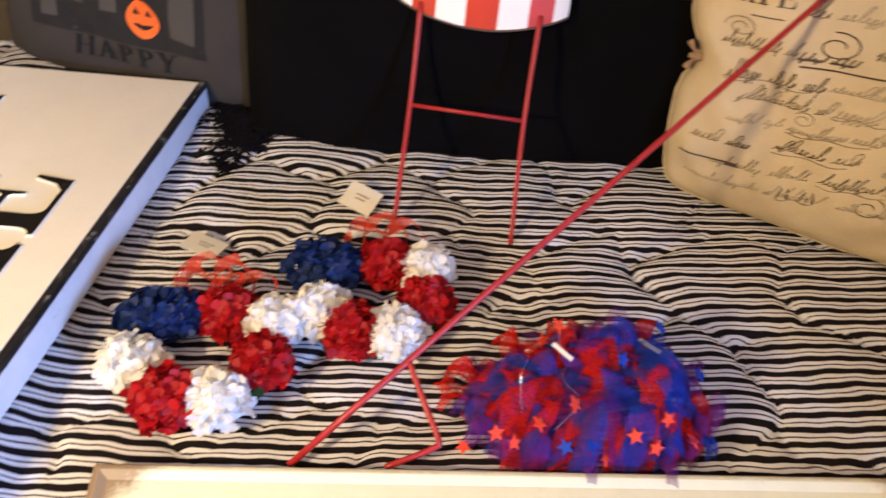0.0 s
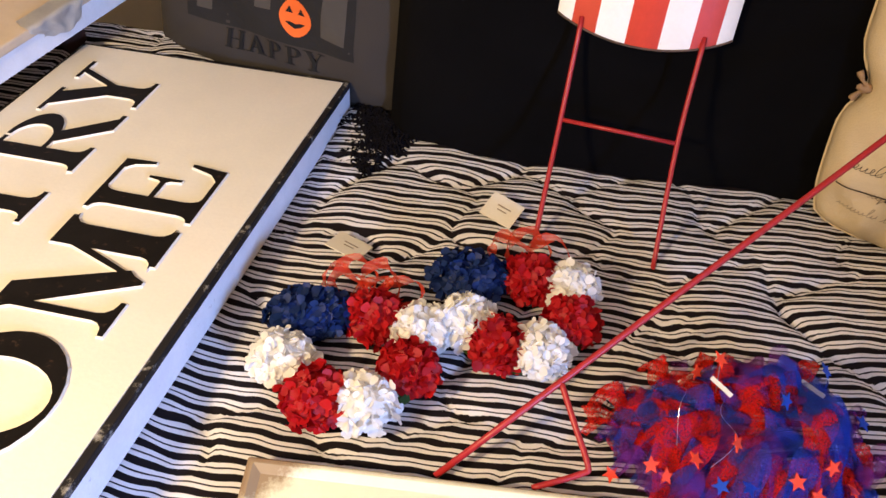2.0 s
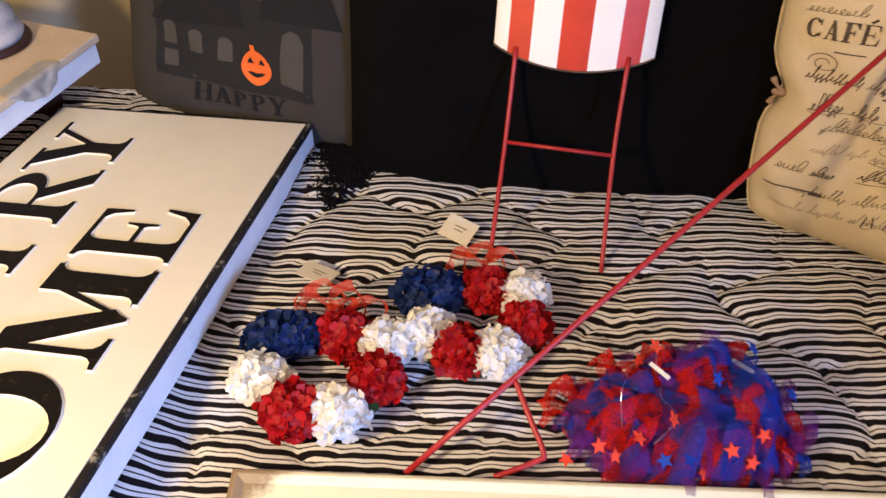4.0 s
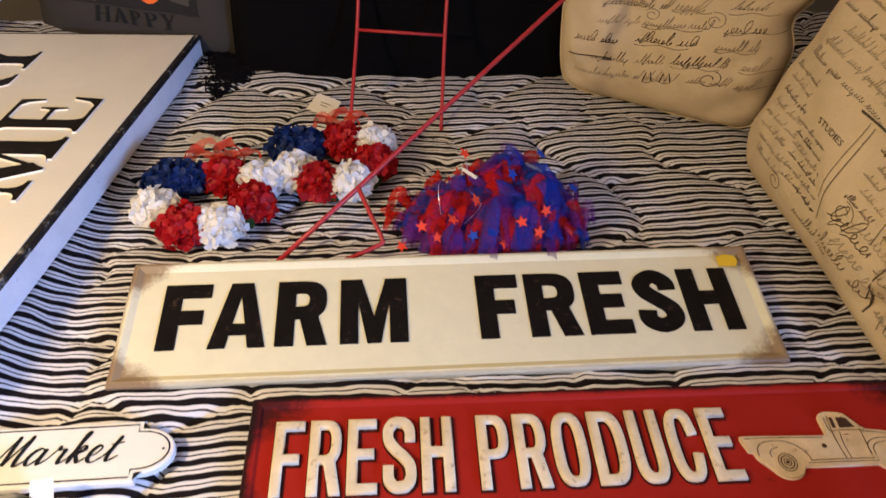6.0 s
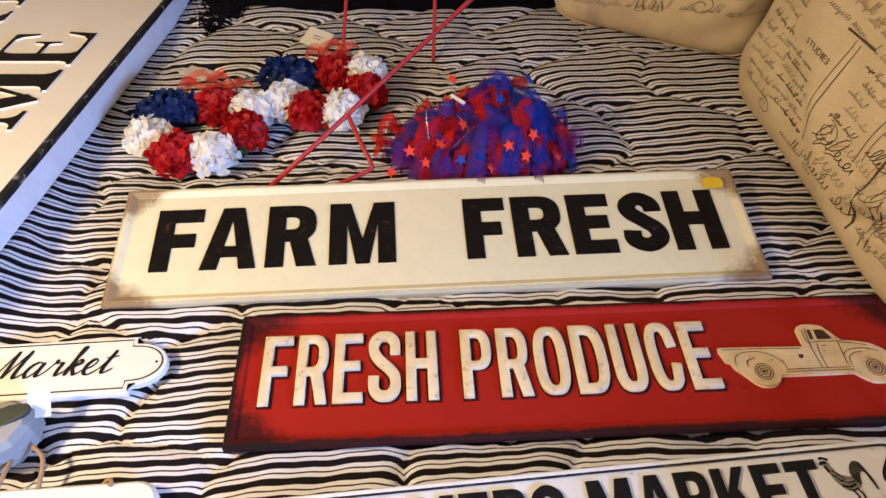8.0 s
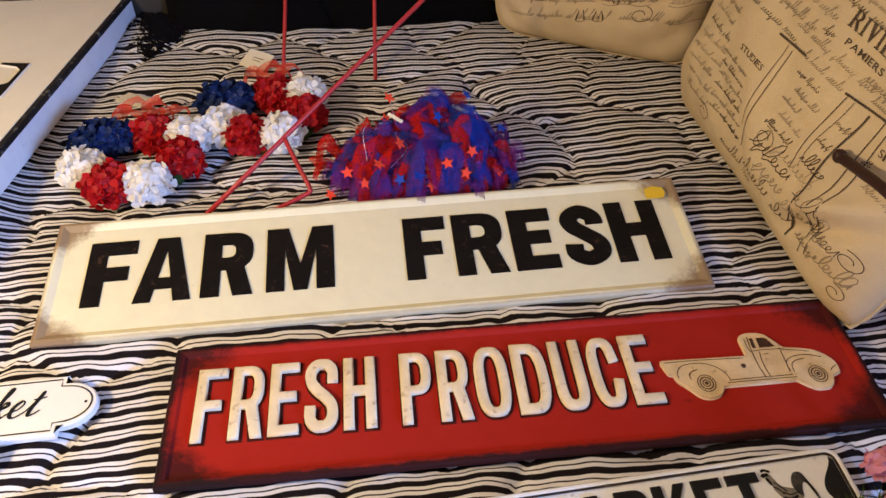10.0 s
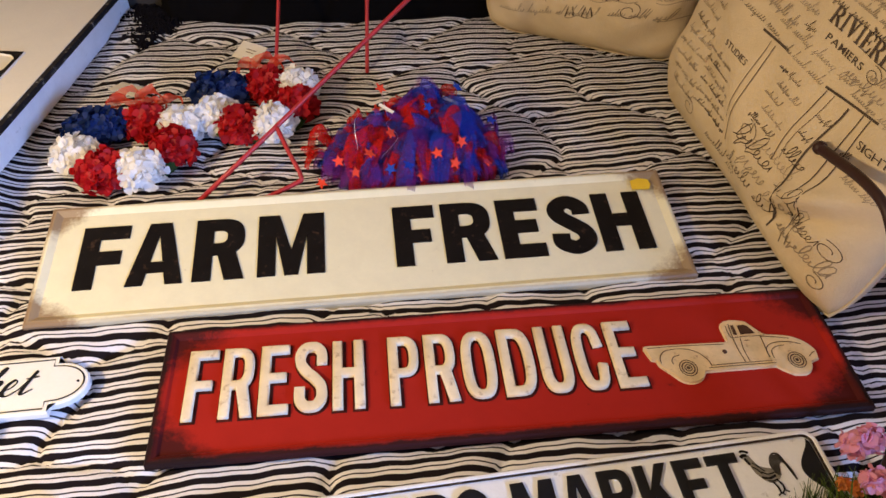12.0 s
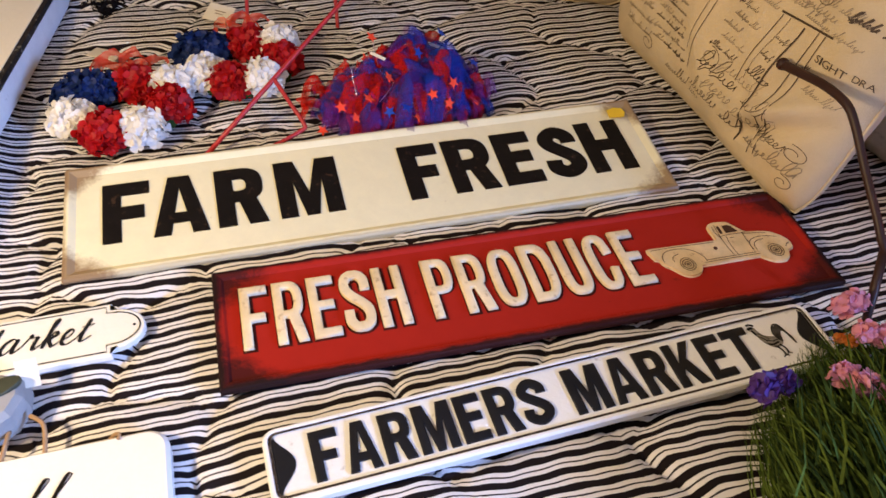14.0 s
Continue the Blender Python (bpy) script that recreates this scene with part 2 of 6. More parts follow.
M_GREY_PALE = surface("pale_grey_print", (0.055, 0.048, 0.040), 0.95, vary=0.1, scale=20, bump=0.1)
M_PUMPKIN = surface("orange_print", (0.75, 0.13, 0.015), 0.8, vary=0.08, scale=30, bump=0.1)
M_BLACK_CLOTH = surface("black_velvet", gloss=0.08, colour=(0.0026, 0.0023, 0.0025), rough=1.0, vary=0.3, scale=12, grain=400, bump=0.1)
M_FUZZ = surface("black_yarn", gloss=0.08, colour=(0.006, 0.005, 0.006), rough=1.0, vary=0.3, scale=60)
M_PINE = surface("pale_pine", (0.62, 0.47, 0.30), 0.6, vary=0.12, scale=12, dirt=(0.36, 0.24, 0.13), dirt_amount=0.2)
M_PLASTER = surface("cream_wall_paint", (0.46, 0.38, 0.24), 0.85, vary=0.04, scale=4, grain=150, bump=0.1)
M_CEIL = surface("white_ceiling_paint", (0.66, 0.64, 0.58), 0.9, vary=0.03, scale=4)
M_FLOOR = surface("brown_floor_boards", (0.22, 0.13, 0.07), 0.5, vary=0.2, scale=6)
M_DARK_WOOD = surface("dark_stained_wood", gloss=0.3, colour=(0.036, 0.014, 0.010), rough=0.45, vary=0.25, scale=30, bump=0.1)
M_LEAF = surface("green_stem", (0.075, 0.112, 0.018), 0.9, gloss=0.12, vary=0.45, scale=40, bump=0.1)
M_LEAF_DARK = surface("dark_green_stem", (0.024, 0.046, 0.012), 0.9, gloss=0.1, vary=0.4, scale=40, bump=0.1)
M_PINK = petal("pink_petal", (0.80, 0.34, 0.41), 0.12)
M_VIOLET = petal("violet_petal", (0.115, 0.042, 0.25), 0.3)
M_ORANGE = petal("orange_petal", (0.75, 0.26, 0.05), 0.2)
M_ZINC = surface("galvanised_sheet", (0.30, 0.295, 0.28), 0.65, 0.0, vary=0.15, scale=30)
M_MOSS = surface("dark_green_patch", (0.035, 0.040, 0.022), 0.6, vary=0.3, scale=60)
M_TWINE = surface("jute_twine", (0.34, 0.21, 0.11), 0.95, vary=0.25, scale=90, bump=0.4)
M_YELLOW = surface("yellow_sticker", (0.85, 0.55, 0.03), 0.5, vary=0.06, scale=30)
M_REDCLOTH = surface("red_felt", (0.50, 0.018, 0.016), 0.9, vary=0.12, scale=14, bump=0.3)
M_FLORAL = surface("grey_floral_cotton", (0.64, 0.57, 0.48), 0.9, vary=0.2, scale=20, dirt=(0.20, 0.16, 0.13), dirt_amount=1.2, bump=0.2)


# ---- building helpers ----
def link(name, bm, material, parent=None, label="", smooth=False):
    me = bpy.data.meshes.new(name)
    bm.to_mesh(me)
    bm.free()
    me.materials.append(material)
    if smooth:
        me.shade_smooth()
    ob = new(name, me)
    ob.parent = parent
    if label:
        tagged(ob, label)
    return ob


def part(name, bm, material, parent, label="", smooth=False):
    return link(name, bm, material, parent, label, smooth)


def thing(name, label, category, m=Matrix(), group="", kind=""):
    ob = new(name)
    ob.empty_display_size = 0.05
    ob.matrix_world = m
    return tagged(ob, label, category, group, kind)


def box(bm, lo, hi, bevel=0.0):
    lo, hi = Vector(lo), Vector(hi)
    m = Matrix.Translation((lo + hi) / 2) @ Matrix.Diagonal((*(hi - lo), 1))
    made = bmesh.ops.create_cube(bm, size=1, matrix=m)["verts"]
    if bevel:
        edges = list({e for v in made for e in v.link_edges})
        bmesh.ops.bevel(bm, geom=edges, offset=bevel, segments=2, profile=0.6, affect="EDGES")
    return bm


def box_mesh(lo, hi, bevel=0.0):
    return box(bmesh.new(), lo, hi, bevel)


def tube(bm, points, radius, sides=8, caps=True):
    """A round rod along a line of points; radius may be a list."""
    pts = [Vector(p) for p in points]
    radii = radius if isinstance(radius, (list, tuple)) else [radius] * len(pts)
    rings, side = [], None
    for k, p in enumerate(pts):
        along = (pts[min(k + 1, len(pts) - 1)] - pts[max(k - 1, 0)]).normalized()
        if side is None:
            side = along.orthogonal().normalized()
        side = (side - along * side.dot(along)).normalized()
        up = along.cross(side)
        rings.append([bm.verts.new(p + radii[k] * (math.cos(a) * side + math.sin(a) * up)) for a in (2 * math.pi * j / sides for j in range(sides))])
    for a, b in zip(rings, rings[1:]):
        for j in range(sides):
            bm.faces.new((a[j], a[(j + 1) % sides], b[(j + 1) % sides], b[j]))
    if caps:
        bm.faces.new(rings[0][::-1]), bm.faces.new(rings[-1])
    return bm


def smooth_line(points, steps=6):
    """Points on a smooth curve through the given ones."""
    p = [Vector(q) for q in points]
    out = []
    for k in range(len(p) - 1):
        a, b, c, d = p[max(k - 1, 0)], p[k], p[k + 1], p[min(k + 2, len(p) - 1)]
        for j in range(steps):
            s = j / steps
            out.append(0.5 * (2 * b + (c - a) * s + (2 * a - 5 * b + 4 * c - d) * s * s + (3 * b - a - 3 * c + d) * s**3))
    return out + [p[-1]]


def prism(bm, outline, z0, z1, bevel=0.0):
    """A flat shape of given outline, from z0 up to z1, its upper rim eased."""
    low = [bm.verts.new((x, y, z0)) for x, y in outline]
    mid = [bm.verts.new((x, y, z1 - bevel)) for x, y in outline]
    n = len(outline)
    rings = [low, mid]
    if bevel:
        rings.append([bm.verts.new((x, y, z1)) for x, y in inset(outline, bevel)])
    for a, b in zip(rings, rings[1:]):
        for k in range(n):
            bm.faces.new((a[k], a[(k + 1) % n], b[(k + 1) % n], b[k]))
    top = bm.faces.new(rings[-1])
    base = bm.faces.new(low[::-1])
    bmesh.ops.triangulate(bm, faces=[top, base])
    bmesh.ops.recalc_face_normals(bm, faces=bm.faces)
    return bm


def inset(outline, d):
    """The outline (counterclockwise) moved inwards by d."""
    out, n = [], len(outline)
    for k in range(n):
        a, b, c = (Vector(outline[(k + j) % n]) for j in (-1, 0, 1))
        e, f = (b - a).normalized(), (c - b).normalized()
        n1, n2 = Vector((-e.y, e.x)), Vector((-f.y, f.x))
        m = n1 + n2
        m = m / max(m.length_squared, 0.3) * 2
        out.append(tuple(b + m * d))
    return out


def ribbon_line(bm, pts, width, z, closed=False):
    """A thin flat painted line along points in the plane."""
    p = [Vector(q) for q in pts]
    n, left, right = len(p), [], []
    for k in range(n):
        a, c = (p[k - 1], p[(k + 1) % n]) if closed else (p[max(k - 1, 0)], p[min(k + 1, n - 1)])
        d = (c - a)
        d = d.normalized() if d.length > 1e-9 else Vector((1, 0))
        s = Vector((-d.y, d.x)) * width / 2
        left.append(bm.verts.new((*(p[k] + s), z))), right.append(bm.verts.new((*(p[k] - s), z)))
    for k in range(n if closed else n - 1):
        j = (k + 1) % n
        bm.faces.new((left[k], right[k], right[j], left[j]))
    return bm


def rounded(w, h, r, seg=5):
    out = []
    for cx, cy, a0 in ((w / 2 - r, h / 2 - r, 0), (-w / 2 + r, h / 2 - r, 90), (-w / 2 + r, -h / 2 + r, 180), (w / 2 - r, -h / 2 + r, 270)):
        for k in range(seg + 1):
            a = radians(a0 + 90 * k / seg)
            out.append((cx + r * math.cos(a), cy + r * math.sin(a)))
    return out


def framed_plate(w, h, r, steps):
    """A plate whose rim follows steps of (inset, height); the first is the outer foot."""
    bm = bmesh.new()
    base = rounded(w, h, r, 4)
    rings = []
    for d, z in steps:
        rr = max(r - d, 0.0006)
        rings.append([bm.verts.new((x, y, z)) for x, y in rounded(w - 2 * d, h - 2 * d, rr, 4)])
    n = len(base)
    for a, b in zip(rings, rings[1:]):
        for k in range(n):
            bm.faces.new((a[k], a[(k + 1) % n], b[(k + 1) % n], b[k]))
    bm.faces.new(rings[-1]), bm.faces.new(rings[0][::-1])
    bmesh.ops.recalc_face_normals(bm, faces=bm.faces)
    return bm


GLYPHS = {}


def glyph(ch, bold=0.0, shear=0.0, depth=0.0):
    """The outline mesh of a character of the built-in font, laid into the unit square."""
    key = (ch, bold, shear, depth > 0)
    if key not in GLYPHS:
        cu = bpy.data.curves.new("glyph", "FONT")
        cu.body, cu.size, cu.offset, cu.resolution_u, cu.shear = ch, 1.0, bold, 4, shear
        cu.extrude = 0.05 if depth else 0.0
        ob = new("glyph", cu)
        bpy.context.view_layer.update()
        me = bpy.data.meshes.new_from_object(ob.evaluated_get(bpy.context.evaluated_depsgraph_get()))
        co = np.array([v.co[:] for v in me.vertices])
        lo, hi = co.min(0), co.max(0)
        size = np.where(hi - lo > 1e-6, hi - lo, 1)
        GLYPHS[key] = ((co - lo) / size, [tuple(f.vertices) for f in me.polygons], (hi - lo)[0] / max((hi - lo)[1], 1e-6))
        bpy.data.objects.remove(ob)
        bpy.data.curves.remove(cu)
    return GLYPHS[key]


def letter_bm(ch, x0, x1, y0, y1, z0, depth, bold=0.0, shear=0.0):
    co, faces, _ = glyph(ch, bold, shear, depth)
    bm = bmesh.new()
    vs = [bm.verts.new((x0 + (x1 - x0) * a, y0 + (y1 - y0) * b, z0 + depth * c)) for a, b, c in co]
    for f in faces:
        try:
            bm.faces.new([vs[k] for k in f])
        except ValueError:
            pass
    return bm


def filled(loops, z0, depth):
    """A raised flat shape of one outer loop and its holes."""
    bm = bmesh.new()
    edges = []
    for loop in loops:
        vs = [bm.verts.new((x, y, z0 + depth)) for x, y in loop]
        edges += [bm.edges.new((vs[k], vs[(k + 1) % len(vs)])) for k in range(len(vs))]
    bmesh.ops.triangle_fill(bm, edges=edges, use_beauty=True, normal=(0, 0, 1))
    bmesh.ops.recalc_face_normals(bm, faces=bm.faces)
    up = sum(f.normal.z for f in bm.faces)
    if up < 0:
        bmesh.ops.reverse_faces(bm, faces=bm.faces)
    if depth:
        for e in [e for e in bm.edges if len(e.link_faces) == 1]:
            v, w = e.verts
            f = e.link_faces[0]
            low = [bm.verts.new((q.co.x, q.co.y, z0)) for q in (v, w)]
            bm.faces.new((v, w, low[1], low[0]))
        bmesh.ops.remove_doubles(bm, verts=bm.verts, dist=1e-6)
        bmesh.ops.recalc_face_normals(bm, faces=bm.faces)
    return bm


def oval(cx, cy, rx, ry, a0=0.0, a1=360.0, n=28, power=2.5):
    out = []
    for k in range(n + (1 if a1 - a0 < 359 else 0)):
        a = radians(a0 + (a1 - a0) * k / n)
        c, d = math.cos(a), math.sin(a)
        out.append((cx + rx * math.copysign(abs(c) ** (2 / power), c), cy + ry * math.copysign(abs(d) ** (2 / power), d)))
    return out


def block_letter(ch, x0, x1, y0, y1, z0, depth, stem, bar):
    """A heavy upright capital; stem and bar are its stroke widths in metres."""
    w, h = x1 - x0, y1 - y0
    s, t = stem / w, bar / h
    lo, hi = 0.50 - t / 2 + 0.02, 0.50 + t / 2 + 0.02
    holes = []
    if ch == "F":
        o = [(0, 0), (s, 0), (s, lo - 0.04), (0.88, lo - 0.04), (0.88, hi - 0.04), (s, hi - 0.04), (s, 1 - t), (1, 1 - t), (1, 1), (0, 1)]
    elif ch == "E":
        o = [(0, 0), (1, 0), (1, t), (s, t), (s, lo), (0.90, lo), (0.90, hi), (s, hi), (s, 1 - t), (0.98, 1 - t), (0.98, 1), (0, 1)]
    elif ch == "H":
        o = [(0, 0), (s, 0), (s, lo), (1 - s, lo), (1 - s, 0), (1, 0), (1, 1), (1 - s, 1), (1 - s, hi), (s, hi), (s, 1), (0, 1)]
    elif ch == "T":
        o = [(0.5 - s / 2, 0), (0.5 + s / 2, 0), (0.5 + s / 2, 1 - t), (1, 1 - t), (1, 1), (0, 1), (0, 1 - t), (0.5 - s / 2, 1 - t)]
    elif ch == "A":
        k, q = s * 0.92, s * 0.60
        o = [(0, 0), (k, 0), (k + 0.045, 0.19), (1 - k - 0.045, 0.19), (1 - k, 0), (1, 0), (0.5 + q, 1), (0.5 - q, 1)]
        holes = [[(k + 0.085, 0.36), (1 - k - 0.085, 0.36), (0.5, 0.80)]]
    elif ch == "M":
        k = s * 0.98
        o = [(0, 0), (k, 0), (k, 0.64), (0.40, 0), (0.60, 0), (1 - k, 0.64), (1 - k, 0), (1, 0), (1, 1), (0.68, 1), (0.5, 0.40), (0.32, 1), (0, 1)]
    elif ch == "K":
        o = [(0, 0), (s, 0), (s, 0.26), (s + 0.10, 0.40), (0.98 - s * 1.05, 0), (1, 0), (0.62, 0.60), (0.97, 1), (0.97 - s * 1.05, 1), (s, 0.52), (s, 1), (0, 1)]
    elif ch in "PR":
        low = 0.40
        bowl = oval(0.50, (1 + low) / 2, 0.48, (1 - low) / 2, -90, 90, 14, 2.6)
        inner = oval(0.48, (1 + low) / 2, 0.50 - s * 0.95, (1 - low) / 2 - t * 0.9, -90, 90, 12, 2.6)
        if ch == "P":
            o = [(0, 0), (s, 0), (s, low), *bowl, (0, 1)]
        else:
            o = [(0, 0), (s, 0), (s, low), (0.46, low), (0.98 - s, 0), (1, 0), (0.82, low + 0.03), *bowl[3:], (0, 1)]
        holes = [[(s, inner[0][1]), *inner, (s, inner[-1][1])]]
    elif ch == "D":
        o = [(0, 0), *oval(0.45, 0.5, 0.55, 0.5, -90, 90, 18, 2.8), (0, 1)]
        inner = oval(0.44, 0.5, 0.56 - s, 0.5 - t, -90, 90, 16, 2.6)
        holes = [[(s, t), *inner, (s, 1 - t)]]
    elif ch == "O":
        o = oval(0.5, 0.5, 0.5, 0.5, power=2.9)
        holes = [oval(0.5, 0.5, 0.5 - s, 0.5 - t * 0.92, power=2.7)]
    elif ch == "U":
        o = [(0, 1), *oval(0.5, 0.36, 0.5, 0.36, 180, 360, 18, 2.8), (1, 1), (1 - s, 1), *oval(0.5, 0.36, 0.5 - s, 0.36 - t, 0, -180, 16, 2.6), (s, 1)]
    elif ch == "C":
        o = [*oval(0.5, 0.5, 0.5, 0.5, 28, 332, 30, 2.9), *oval(0.5, 0.5, 0.5 - s, 0.5 - t * 0.92, 322, 38, 26, 2.7)]
        o[0], o[30] = (0.99, 0.64), (0.99, 0.36)
        o[31], o[-1] = (1 - s, 0.38), (1 - s, 0.62)
    else:
        if t > 0.175:
            spine = ((1 - s * 0.52, 0.665), (1 - s * 0.60, 0.80), (0.5, 1 - t * 0.48), (s * 0.56, 0.80), (s * 0.62, 0.655), (0.5, 0.515), (1 - s * 0.58, 0.365), (1 - s * 0.52, 0.20), (0.5, t * 0.48), (s * 0.52, 0.19), (s * 0.50, 0.345))
        else:
            spine = ((1 - s * 0.51, 0.67), (1 - s * 0.52, 0.83), (0.68, 1 - t * 0.60), (0.5, 1 - t * 0.49), (0.32, 1 - t * 0.60), (s * 0.53, 0.83), (s * 0.56, 0.69), (0.36, 0.57), (0.64, 0.45), (1 - s * 0.55, 0.33), (1 - s * 0.53, 0.17), (0.68, t * 0.60), (0.5, t * 0.49), (0.32, t * 0.60), (s * 0.52, 0.17), (s * 0.51, 0.34))
        mid = smooth_line([Vector((x, y, 0)) for x, y in spine], 5)
        left, right = [], []
        for k, p in enumerate(mid):
            d = mid[min(k + 1, len(mid) - 1)] - mid[max(k - 1, 0)]
            n = Vector((-d.y * h, d.x * w)).normalized()
            r = Vector((n.x * s * 0.5, n.y * t * 0.5))
            left.append((p.x + r.x, p.y + r.y)), right.append((p.x - r.x, p.y - r.y))
        o = left + right[::-1]
    return filled([[(x0 + w * x, y0 + h * y) for x, y in loop] for loop in (o, *holes)], z0, depth)


def eased(bm, r):
    """Rounds the upper rim of a raised flat shape."""
    top = max(v.co.z for v in bm.verts)
    rim = [e for e in bm.edges if len(e.link_faces) == 2 and all(abs(v.co.z - top) < 1e-6 for v in e.verts) and sum(f.normal.z > 0.9 for f in e.link_faces) == 1]
    bmesh.ops.bevel(bm, geom=rim, offset=r, segments=2, profile=0.5, affect="EDGES", clamp_overlap=True)
    return bm


def serif_letter(ch, place, z0, depth, brackets=False, spread=0.0):
    """A bookish capital from thick and thin strokes; place maps the unit square on to the board."""
    def r(a0, a1, b0, b1):
        return [(a0, b0), (a1, b0), (a1, b1), (a0, b1)]
    f = 0.045
    sets = {
        "E": [r(0.10, 0.33, 0, 1), r(0, 0.96, 1 - f, 1), r(0, 1.0, 0, f), r(0.3, 0.66, 0.475, 0.525), [(0.60, 0.5), (0.655, 0.44), (0.675, 0.34), (0.71, 0.34), (0.71, 0.66), (0.675, 0.66), (0.655, 0.56)], [(0.78, 1 - f), (0.875, 0.885), (0.935, 0.70), (0.975, 0.70), (0.965, 1 - f)], [(0.79, f), (1.0, f), (1.05, 0.35), (1.0, 0.35), (0.91, 0.13)]],
        "M": [r(0.11, 0.17, 0, 1), r(0.72, 0.94, 0, 1), [(0.05, 1), (0.30, 1), (0.58, 0.16), (0.47, 0.0)], [(0.47, 0), (0.50, 0.0), (0.80, 0.86), (0.78, 1)], r(0, 0.29, 0, f), r(0.65, 1.02, 0, f), r(0, 0.25, 1 - f, 1), r(0.76, 1.02, 1 - f, 1)],
        "H": [r(0.09, 0.29, 0, 1), r(0.71, 0.91, 0, 1), r(0.28, 0.72, 0.475, 0.525), r(0, 0.38, 0, f), r(0.62, 1, 0, f), r(0, 0.38, 1 - f, 1), r(0.62, 1, 1 - f, 1)],
        "Y": [[(0.06, 1), (0.32, 1), (0.61, 0.44), (0.41, 0.42)], [(0.80, 1), (0.88, 1), (0.61, 0.44), (0.54, 0.46)], r(0.40, 0.61, 0, 0.48), r(0.25, 0.76, 0, f), r(-0.03, 0.42, 1 - f, 1), r(0.66, 1.02, 1 - f, 1)],
        "R": [r(0.10, 0.30, 0, 1), [(0.40, 0.50), (0.60, 0.52), (1.0, 0.03), (0.78, 0.0)], r(0, 0.42, 0, f), r(0, 0.4, 1 - f, 1), r(0.3, 0.52, 0.47, 0.52), r(0.78, 1.06, 0, f)],
        "A": [[(0.16, 0), (0.24, 0), (0.50, 0.82), (0.46, 1)], [(0.62, 0), (0.90, 0), (0.58, 1), (0.42, 1)], r(0.28, 0.70, 0.28, 0.34), r(0.03, 0.36, 0, f), r(0.56, 1.0, 0, f)],
        "P": [r(0.12, 0.36, 0, 1), r(0, 0.48, 0, f), r(0, 0.4, 1 - f, 1), r(0.3, 0.52, 0.45, 0.50)],
        "F": [r(0.14, 0.42, 0, 1), r(0, 0.96, 0.93, 1), r(0, 0.58, 0, 0.07), r(0.38, 0.72, 0.46, 0.54), [(0.70, 0.93), (0.90, 0.70), (0.96, 0.70), (0.96, 0.93)], r(0.66, 0.74, 0.36, 0.64)],
        "I": [r(0.34, 0.66, 0, 1), r(0.08, 0.92, 0, 0.07), r(0.08, 0.92, 0.93, 1)],
        "V": [[(0.08, 1), (0.36, 1), (0.62, 0.16), (0.48, 0.0)], [(0.80, 1), (0.90, 1), (0.56, 0.0), (0.48, 0.0)], r(0, 0.46, 0.93, 1), r(0.66, 1.02, 0.93, 1)],
        "C": [r(0.86, 0.94, 0.66, 0.96), r(0.86, 0.94, 0.08, 0.30)],
        "T": [r(0.39, 0.61, 0, 1), r(0, 1, 1 - f, 1), [(0.0, 1), (-0.02, 0.70), (0.03, 0.70), (0.20, 1 - f)], [(1.0, 1), (0.80, 1 - f), (0.97, 0.70), (1.02, 0.70)], r(0.24, 0.76, 0, f)],
        "O": [],
    }
    joints = {
        "E": [(0.10, f, -1, 1), (0.33, f, 1, 1), (0.10, 1 - f, -1, -1), (0.33, 1 - f, 1, -1)],
        "M": [(0.11, f, -1, 1), (0.17, f, 1, 1), (0.72, f, -1, 1), (0.94, f, 1, 1), (0.94, 1 - f, 1, -1)],
        "H": [(a, b, c, d) for a, c in ((0.09, -1), (0.29, 1), (0.71, -1), (0.91, 1)) for b, d in ((f, 1), (1 - f, -1))],
        "Y": [(0.40, f, -1, 1), (0.61, f, 1, 1)],
        "R": [(0.10, f, -1, 1), (0.30, f, 1, 1), (0.10, 1 - f, -1, -1)],
        "T": [(0.39, f, -1, 1), (0.61, f, 1, 1), (0.39, 1 - f, -1, -1), (0.61, 1 - f, 1, -1)],
    }
    bm = bmesh.new()

    def slab(pts, k):
        pts = [place(*p) for p in pts]
        top = z0 + depth + k * (0.00001 if brackets else 0.00006)
        low = pts
        if spread:
            if sum(a[0] * b[1] - a[1] * b[0] for a, b in zip(pts, pts[1:] + pts[:1])) < 0:
                pts = pts[::-1]
            low, pts = inset(pts, -spread), inset(pts, -0.0005)
        hi, lo = [bm.verts.new((x, y, top)) for x, y in pts], [bm.verts.new((x, y, z0)) for x, y in low]
        bm.faces.new(hi), bm.faces.new(lo[::-1])
        for i in range(len(pts)):
            j = (i + 1) % len(pts)
            bm.faces.new((lo[i], lo[j], hi[j], hi[i]))
    for k, pts in enumerate(sets[ch]):
        slab(pts, k)
    for k, (a, b, da, db) in enumerate(joints.get(ch, ()) if brackets else ()):
        for q in range(3):
            e0, e1 = (radians(30 * (q + i)) for i in (0, 1))
            slab([(a - 0.03 * da, b - 0.02 * db), (a + 0.10 * da * (1 - math.sin(e0)), b + 0.13 * db * (1 - math.cos(e0))), (a + 0.10 * da * (1 - math.sin(e1)), b + 0.13 * db * (1 - math.cos(e1)))], 10 + 3 * k + q)
